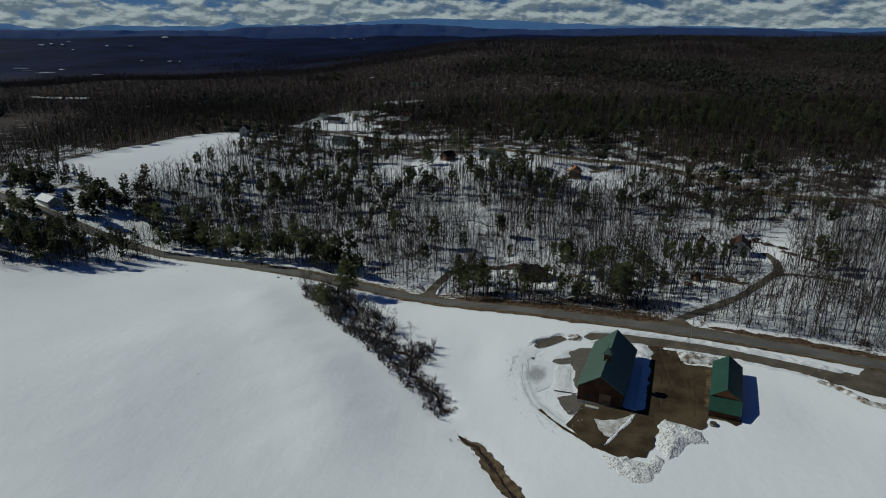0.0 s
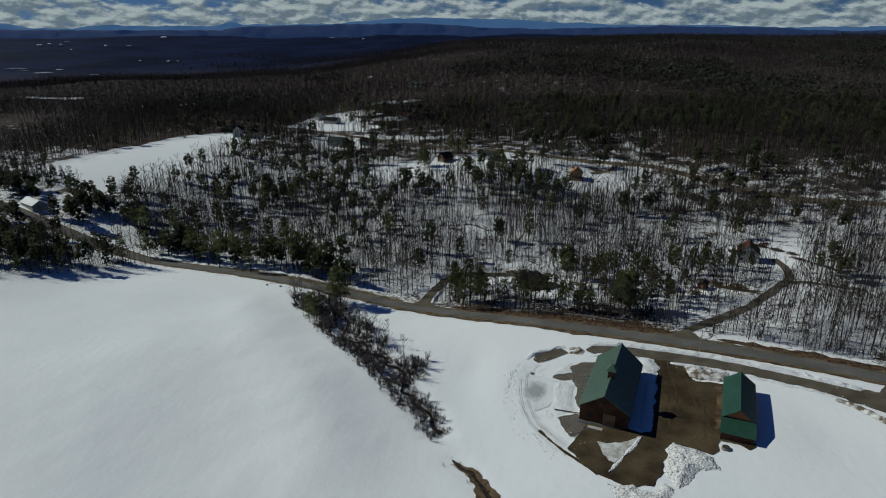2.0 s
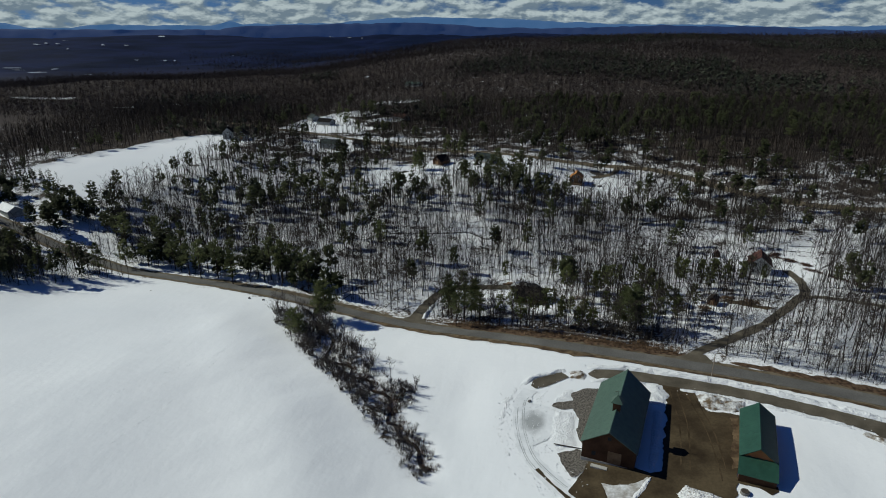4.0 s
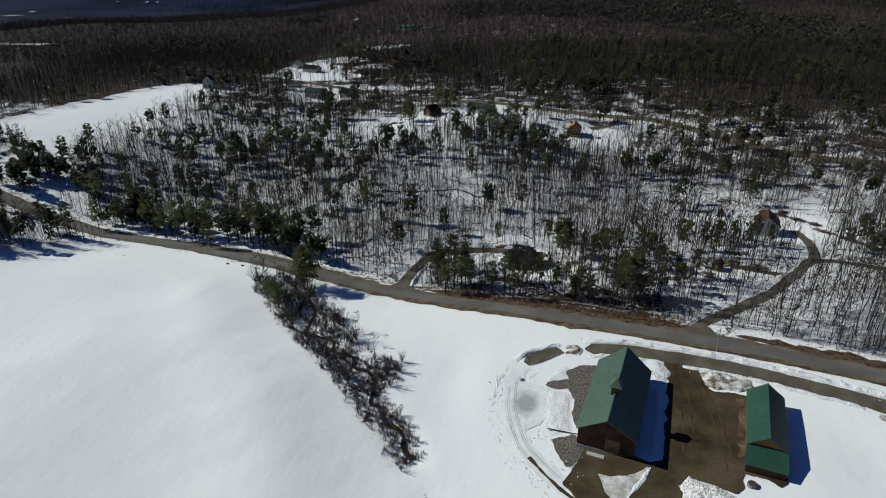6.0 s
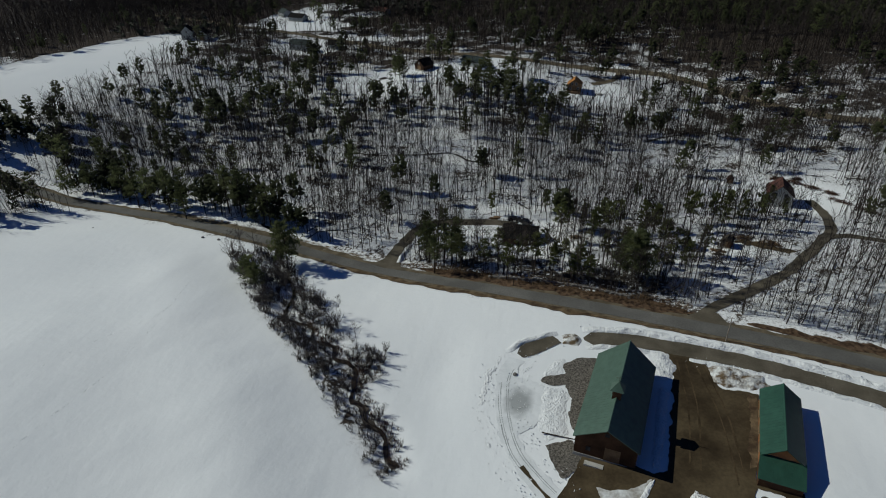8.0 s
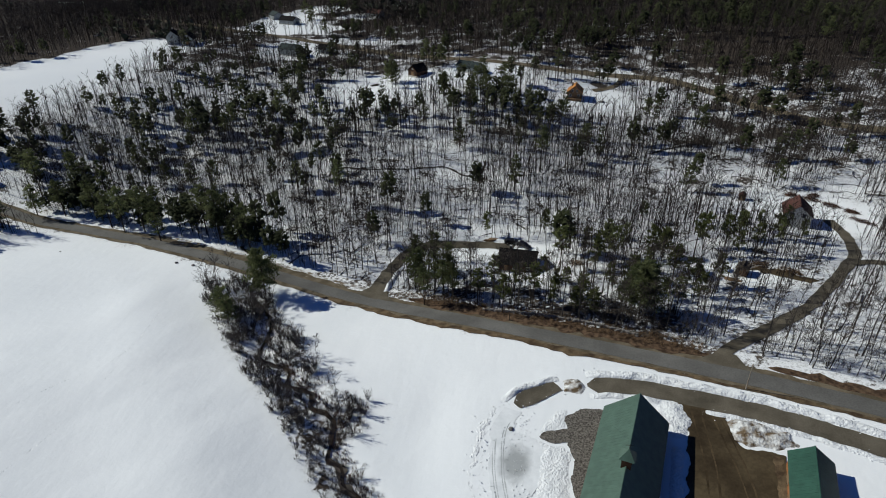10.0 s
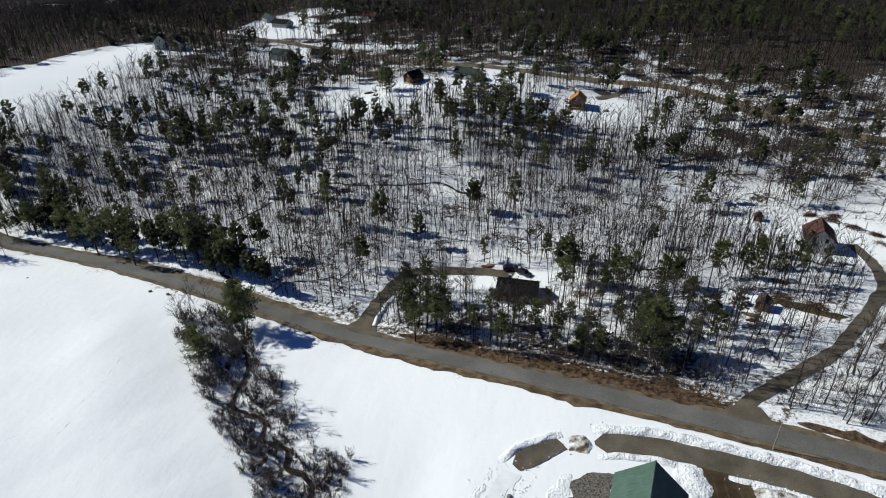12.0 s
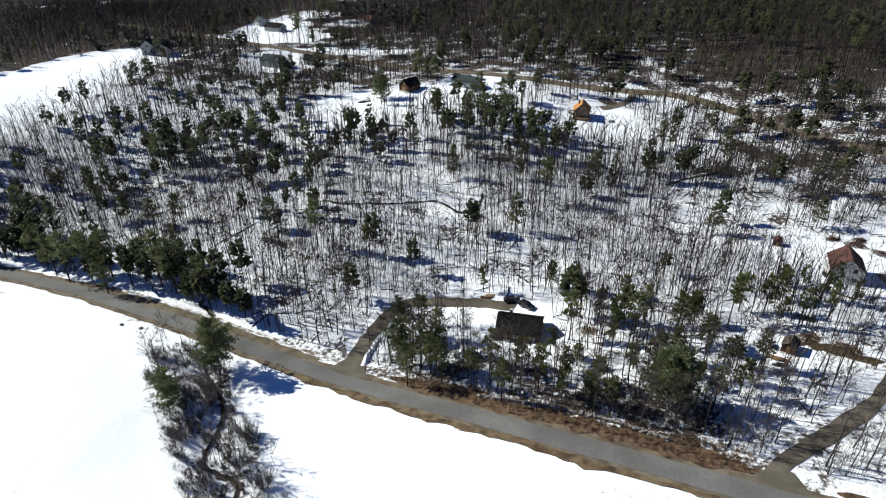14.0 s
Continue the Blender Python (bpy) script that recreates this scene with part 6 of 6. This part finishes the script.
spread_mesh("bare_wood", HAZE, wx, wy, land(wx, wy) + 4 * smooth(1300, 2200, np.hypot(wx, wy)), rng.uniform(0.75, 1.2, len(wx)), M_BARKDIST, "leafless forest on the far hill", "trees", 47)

# pines strewn through the wood
def plume_pine(seed, height, whorls, per, spread, start, cone):
    """A pine for the crowd: bare stem, then uneven whorls of boughs, each a drooping plume with a raised keel."""
    r = np.random.RandomState(seed)
    v, f = [], []
    for w in range(whorls):
        t = start + (0.99 - start) * (w + 0.7 * r.rand()) / whorls
        ln0 = height * spread * ((1 - t) ** cone) * (0.5 + 0.5 * min(1, (t - start) * 5 + 0.3)) + 0.3
        turn = r.rand() * 6.283
        for k in range(per):
            if r.rand() < 0.14:
                continue
            a = turn + 6.283 * (k + 0.5 * r.rand()) / per
            ln = ln0 * (0.6 + 0.7 * r.rand())
            d = np.array([np.cos(a), np.sin(a), 0.05 + 0.35 * t + 0.12 * r.normal()])
            s = np.array([-np.sin(a), np.cos(a), 0])
            o = np.array([0, 0, t * height])
            p0, tip = o + d * ln * 0.12, o + d * ln
            left, right = o + d * ln * 0.62 + s * ln * 0.30 - (0, 0, 0.10 * ln), o + d * ln * 0.55 - s * ln * 0.30 - (0, 0, 0.10 * ln)
            keel = o + d * ln * 0.6 + (0, 0, 0.26 * ln + 0.2)
            n = len(v)
            v += [p0, left, tip, right, keel]
            f += [(n, n + 1, n + 4), (n + 1, n + 2, n + 4), (n + 2, n + 3, n + 4), (n + 3, n, n + 4)]
    return join([tube([(0, 0, -0.3), (0, 0, height)], [height * 0.012, 0], 3), (np.array(v), np.array(f))])


MID_PINES = [plume_pine(600 + k, h, w, 5, sp, st, cn) for k, (h, w, sp, st, cn) in enumerate(((16, 11, 0.26, 0.34, 0.42), (18, 12, 0.22, 0.4, 0.4), (13, 10, 0.30, 0.26, 0.55), (16, 12, 0.20, 0.2, 0.75), (15, 10, 0.27, 0.42, 0.35)))]
px, py = scatter(-330, 300, 240, 660, 7.2, 18)
share = np.where(py < 345, 0.075, 0.15) + 0.15 * smooth(-62, -105, px) * (py < 440) + 0.34 * np.exp(-(((py - 360) / 20) ** 2)) * smooth(30, -5, px) + 0.40 * smooth(452, 485, py) * smooth(-75, -20, px)
share = share * np.clip(0.9 + 1.1 * vnoise(px / 22, py / 22, 32), 0.1, 2.0)
ok = wooded(px, py, 1.0) & in_view(px, py) & (rng.rand(len(px)) < share)
px, py = px[ok], py[ok]
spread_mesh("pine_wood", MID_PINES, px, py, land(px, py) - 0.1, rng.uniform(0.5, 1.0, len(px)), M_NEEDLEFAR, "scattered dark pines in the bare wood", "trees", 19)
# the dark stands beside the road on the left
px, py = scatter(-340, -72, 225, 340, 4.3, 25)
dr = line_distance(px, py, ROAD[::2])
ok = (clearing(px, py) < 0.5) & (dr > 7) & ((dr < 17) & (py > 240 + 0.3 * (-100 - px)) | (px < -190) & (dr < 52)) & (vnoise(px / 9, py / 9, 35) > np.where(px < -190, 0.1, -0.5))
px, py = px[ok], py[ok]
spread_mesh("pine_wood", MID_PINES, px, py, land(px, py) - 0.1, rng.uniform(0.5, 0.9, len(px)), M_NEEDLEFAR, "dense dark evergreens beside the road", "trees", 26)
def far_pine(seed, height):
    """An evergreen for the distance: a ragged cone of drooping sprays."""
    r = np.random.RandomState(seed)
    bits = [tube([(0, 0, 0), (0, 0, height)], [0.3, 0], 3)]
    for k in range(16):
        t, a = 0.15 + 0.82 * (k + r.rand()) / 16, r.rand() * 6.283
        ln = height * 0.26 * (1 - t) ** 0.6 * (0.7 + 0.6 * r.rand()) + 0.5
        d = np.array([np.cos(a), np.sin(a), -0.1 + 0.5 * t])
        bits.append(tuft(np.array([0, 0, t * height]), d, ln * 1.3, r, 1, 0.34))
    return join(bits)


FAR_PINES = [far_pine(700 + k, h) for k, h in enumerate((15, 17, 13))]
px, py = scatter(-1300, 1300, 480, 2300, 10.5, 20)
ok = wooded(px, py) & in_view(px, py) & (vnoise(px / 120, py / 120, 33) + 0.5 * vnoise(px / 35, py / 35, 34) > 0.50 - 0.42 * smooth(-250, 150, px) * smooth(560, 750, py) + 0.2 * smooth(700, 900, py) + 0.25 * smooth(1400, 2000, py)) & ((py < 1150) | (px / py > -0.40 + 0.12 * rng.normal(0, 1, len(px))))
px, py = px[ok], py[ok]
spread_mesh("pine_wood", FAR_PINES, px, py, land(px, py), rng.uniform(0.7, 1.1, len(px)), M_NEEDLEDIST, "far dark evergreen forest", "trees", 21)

# shrubs along the brook
def brook_spots(count, seed, apart=0.9):
    """Places in the thicket, off the water and the road."""
    r = np.random.RandomState(seed)
    x, y = r.uniform(-93, -18, count * 14), r.uniform(137, 231, count * 14)
    ok = inside(x + r.normal(0, 0.8, len(x)), y, THICKET) & (line_distance(x, y, BROOK[::2]) > apart) & (line_distance(x, y, ROAD[::3]) > 6.5) & (vnoise(x / 5, y / 5, 61) > -0.5)
    return np.stack([x[ok][:count], y[ok][:count]], -1)


def alder(seed, height, stems, twigs):
    """A leafless shrub: spreading stems and a rounded haze of fine twigs."""
    r = np.random.RandomState(seed)
    bits = []
    for _ in range(stems):
        a, lean = r.rand() * 6.283, 0.05 + 0.5 * r.rand()
        h = height * (1.05 - 0.5 * lean) * (0.75 + 0.35 * r.rand())
        o = np.r_[r.normal(0, 0.25, 2), -0.15]
        d = np.array([np.cos(a) * lean, np.sin(a) * lean, 1])
        m, e = o + d * h * 0.5, o + d * h + np.r_[r.normal(0, 0.08, 2) * h, 0]
        bits.append(tube([o, m, e], [0.032, 0.022, 0], 3))
        u = 0.2 + 0.8 * r.rand(twigs)
        dd = d + r.normal(0, 0.55, (twigs, 3)) + (0, 0, 0.3)
        dd /= np.linalg.norm(dd, axis=1)[:, None]
        bits.append(slivers(o + (e - o) * u[:, None], dd, h * (0.12 + 0.22 * r.rand(twigs)), 0.052, r))
    return join(bits)


SHRUBS = [mesh_tris("shrub", *alder(800 + k, h, 14, 26), M_ALDER) for k, h in enumerate((3.4, 4.4, 2.6, 5.0))]
r = random.Random(4)
for sx, sy in brook_spots(230, 4).tolist():
    ob = tagged(new("bare_shrub", SHRUBS[r.randrange(4)]), "leafless grey alder shrub on the brook bank", "shrub", "shrubs along the brook")
    s = r.uniform(0.55, 1.1) * (0.62 + 0.4 * min(1, (sy - 138) / 60))
    ob.matrix_basis = Matrix.LocRotScale((sx, sy, float(surface(sx, sy)) - 0.05), Euler((0, 0, r.random() * 6.283)), (s, s, s))
spots = brook_spots(900, 5, 0.5)
spread_mesh("brush_wood", [alder(850 + k, h, 7, 12) for k, h in enumerate((1.0, 1.5, 2.0))], spots[:, 0], spots[:, 1], surface(spots[:, 0], spots[:, 1]), rng.uniform(0.6, 1.2, len(spots)), M_ALDER,
            "tangle of bare brush along the brook", "brush", 27)
low = BROOK[-62:]
low = np.concatenate([low + rng.normal(0, 1.0, low.shape) + (1.0, 0.6) for _ in range(6)])
low = low[line_distance(low[:, 0], low[:, 1], BROOK) > 0.4]
spread_mesh("dry_brush", [alder(880 + k, h, 8, 8) for k, h in enumerate((0.8, 1.2, 1.5))], low[:, 0], low[:, 1], surface(low[:, 0], low[:, 1]), rng.uniform(0.6, 1.2, len(low)), M_REDBRUSH,
            "red-brown brush crowding the brook's lower bank", "brush", 28)
SMALL_BARE = [bare_tree(250 + k, h, 16, 16, 4, 0.42, 0.8, 0.12) for k, h in enumerate((7, 8.5, 6, 9.5))]
BROOK_TREES = [p for p in brook_spots(60, 9).tolist() if p[1] > 176][:34] + [(-90, 228), (-86, 222), (-91, 232), (-88, 226), (-82, 214), (-48, 187), (-46, 193)]
put_trees("bare_tree", SMALL_BARE, BROOK_TREES, "leafless grey tree on the brook bank in snow", "tree", "trees along the brook", (M_BARK, M_ALDER), (0.75, 1.1), 10)
put_trees("pine_tree", [pine_tree(162, 9, 13, 7, 14, 7, 0.42, 0.1, 0.45, 0.55)], [(-75, 206), (-78.5, 210)], "small dark pine by the brook", "pine tree", "pines along the brook", (M_PINEBARK, M_NEEDLE), (0.8, 1.0), 12)

# undergrowth at the wood's edge above the road
ux, uy = scatter(-30, 108, 165, 240, 1.6, 28)
dr = line_distance(ux, uy, ROAD[::2])
ok = (dr > 8.5) & (dr < np.where(np.abs(ux - 18) < 30, 24, 14)) & (uy > 205.5 - 0.33 * ux) & (line_distance(ux, uy, CABIN_DRIVE) > 3.4) & (line_distance(ux, uy, FARM_DRIVE) > 3.4) & (vnoise(ux / 6, uy / 6, 36) > -0.3)
ux, uy = ux[ok], uy[ok]
spread_mesh("brush_wood", [shrub(870 + k, h, 5, 13) for k, h in enumerate((2.6, 3.8, 5.2))], ux, uy, land(ux, uy) - 0.1, rng.uniform(0.6, 1.2, len(ux)), M_TWIG, "bare undergrowth at the wood's edge", "brush", 29)

ux, uy = scatter(-30, 118, 160, 245, 1.3, 48)
dr = line_distance(ux, uy, ROAD[::2])
ok = (dr > 8.5) & (dr < 19) & (uy > 205.5 - 0.33 * ux) & (line_distance(ux, uy, CABIN_DRIVE) > 3.2) & (line_distance(ux, uy, FARM_DRIVE) > 3.2) & (vnoise(ux / 7, uy / 7, 49) > -0.15)
ux, uy = ux[ok], uy[ok]
spread_mesh("sapling_wood", [thin_tree(370 + k, h, 6, 6, 1.0, 0.045) for k, h in enumerate((5.0, 6.5, 8.0, 4.0))], ux, uy, land(ux, uy) - 0.05, rng.uniform(0.6, 1.1, len(ux)), M_BARK, "thicket of thin bare saplings along the road", "saplings", 50, 1.5)

# dry weeds on the verge and the brook banks
TUSSOCK = [shrub(900 + k, h, 7, 2) for k, h in enumerate((0.9, 1.3, 0.6))]
vx, vy = scatter(-36, 48, 190, 226, 0.72, 22)
dr = line_distance(vx, vy, ROAD[::2])
ok = (dr > 4.8) & (dr < 9.5) & (vy > 205.5 - 0.33 * vx) & (line_distance(vx, vy, FARM_DRIVE) > 3.4) & (line_distance(vx, vy, CABIN_DRIVE) > 3.4)
vx, vy = vx[ok], vy[ok]
spread_mesh("dry_brush", TUSSOCK, vx, vy, land(vx, vy) + 0.1, rng.uniform(0.6, 1.4, len(vx)), M_BRUSH, "dry brown brush on the road bank", "brush", 23)
bx = np.concatenate([DITCH, DITCH, DITCH])
bx = bx + rng.normal(0, 0.9, bx.shape)
spread_mesh("dry_brush", TUSSOCK, bx[:, 0], bx[:, 1], surface(bx[:, 0], bx[:, 1]) + 0.05, rng.uniform(0.5, 1.1, len(bx)), M_BRUSH, "dry brown weeds along the brook", "brush", 24)


# ---- crumbs of plowed snow ----
def crumbs(lines, count, label, seed):
    """Loose lumps thrown up by the plow along its edges."""
    r = np.random.RandomState(seed)
    ball = np.array([(1, 0, 0), (-1, 0, 0), (0, 1, 0), (0, -1, 0), (0, 0, 1), (0, 0, -1)], float)
    tri = np.array([(0, 2, 4), (2, 1, 4), (1, 3, 4), (3, 0, 4), (2, 0, 5), (1, 2, 5), (3, 1, 5), (0, 3, 5)])
    vs, fs, n = [], [], 0
    for line, off, wide in lines:
        d = np.gradient(line, axis=0)
        d /= np.hypot(d[:, 0], d[:, 1])[:, None]
        side = np.stack([d[:, 1], -d[:, 0]], -1)
        for _ in range(int(count * len(line) / 30)):
            k = r.randint(len(line))
            x, y = line[k] + side[k] * (off + r.normal(0, wide)) + r.normal(0, 0.4, 2)
            size = 0.04 + 0.15 * r.rand() ** 2.5
            vs.append(ball * size * r.uniform(0.6, 1.4, (6, 3)) + (x, y, float(land(x, y)) + 0.1 + size * 0.3))
            fs.append(tri + n)
            n += 6
    return tagged(new("snow_crumbs", mesh_tris("snow_crumbs", np.concatenate(vs), np.concatenate(fs), M_SNOWBANK)), label, "snow", kind="stuff")


crumbs([(TURN_LINE, 3.4, 1.3), (TURN_LINE, -3.6, 1.3), (BARN_LANE[:38], -3.9, 1.0), (BARN_LANE[12:40], 3.2, 0.6), (LANE_END, -2.6, 0.6), (LANE_END, 2.6, 0.8)], 130, "loose lumps of plowed snow", 77)


# ---- brush heaps ----
def stick_pile(x, y, rx, ry, h, label, seed, turn=0.0, count=170, mat=None):
    """A heap of cut branches, each a thin stick."""
    r = np.random.RandomState(seed)
    bits = []
    for _ in range(count):
        a, d = r.rand() * 6.283, r.rand() ** 0.6
        o = np.array([np.cos(a) * d * rx, np.sin(a) * d * ry, (1 - d * d) * h * r.rand()])
        w = r.normal(0, 1, 3) * (1, 0.8, 0.25)
        w *= r.uniform(0.5, 1.6) / np.linalg.norm(w)
        bits.append(tube([o - w, o + w], [0.05, 0.02], 3))
    ob = new("cut_brush", mesh_tris("cut_brush", *join(bits), mat or M_BRUSH))
    ob.matrix_basis = pose(x, y, float(land(x, y)) + 0.15, 0, 0, turn)
    return tagged(ob, label, "brush pile")


for n, (sx, sy, rx, ry, turn) in enumerate([(102.6, 288, 3.2, 1.8, -20), (107.4, 282.5, 3.4, 1.6, -45), (111.5, 277, 2.4, 1.2, -40), (98, 292, 2.0, 1.0, 10), (112, 269, 4.5, 1.2, -50), (117, 261, 4.5, 1.6, -55), (121, 254, 3.6, 1.6, -60), (105, 291, 2.2, 1.4, 30)]):
    stick_pile(sx, sy, rx, ry, 0.8, "rough pile of red-brown brush by the white house", 40 + n, turn, 150, M_REDBRUSH)
strip("garden_edge", curve_of([(84.4, 262.6), (84.8, 260.4), (86.6, 257.9), (89.8, 255.9), (93, 256), (95.5, 258)], 0.6), 0.35, 0.12, M_DIRT, "dark curved edge of a garden bed before the house", "garden bed", ragged=0.12, seed=620, taper=1.5)
put_trees("pine_tree", YOUNG_PINES, [(84.5, 259.5), (77.5, 261.2), (80, 255), (87, 253), (73, 263)], "slender young pine before the white house", "pine tree", "young pines in the wood", (M_PINEBARK, M_YOUNGNEEDLE), (0.7, 0.9), 71)
stick_pile(77, 232.6, 3.2, 1.8, 1.3, "long pile of dry brown brush beside the driveway", 1, -35)
stick_pile(70.0, 236.8, 3.0, 1.6, 0.9, "heap of dry brown branches on the snow", 2, 10)
stick_pile(73, 246, 2.6, 1.1, 0.6, "dark heap of branches under the pines", 6, -25, 90, M_DARKPOLE)
stick_pile(20, 240, 2.2, 1.4, 0.7, "brown brush heap near the dark-roofed house", 10, 0, 90)


# ---- stone wall above the road ----
wall = tagged(new("stone_wall"), "low old wall of grey field stones in the brush", "stone wall")
wall.matrix_basis = pose(8, 211.6, float(land(8, 211.6)))
stones = []
for k in range(5):
    bm = bmesh.new()
    bmesh.ops.create_icosphere(bm, subdivisions=1, radius=0.34)
    for v in bm.verts:
        v.co = Vector((v.co.x * (1.1 + 0.1 * k), v.co.y, v.co.z * 0.75)) * (1 + 0.3 * noise.noise(v.co * 3 + Vector((k * 5, 0, 0))))
    me = bpy.data.meshes.new("stone")
    bm.to_mesh(me)
    bm.free()
    me.materials.append(M_STONE)
    stones.append(me)
r = random.Random(21)
inv = wall.matrix_basis.inverted()
for n, (sx, sy) in enumerate(curve_of([(-6, 215), (7, 212), (15, 209.8), (22, 207.6), (32, 203)], 0.42)):
    for row in range(2):
        o = child("stone", stones[r.randrange(5)], wall)
        qx, qy = sx + r.gauss(0, 0.15), sy + r.gauss(0, 0.15)
        o.matrix_basis = inv @ pose(qx, qy, float(land(qx, qy)) + 0.2 + 0.42 * row, r.uniform(-20, 20), r.uniform(-20, 20), r.uniform(0, 360))
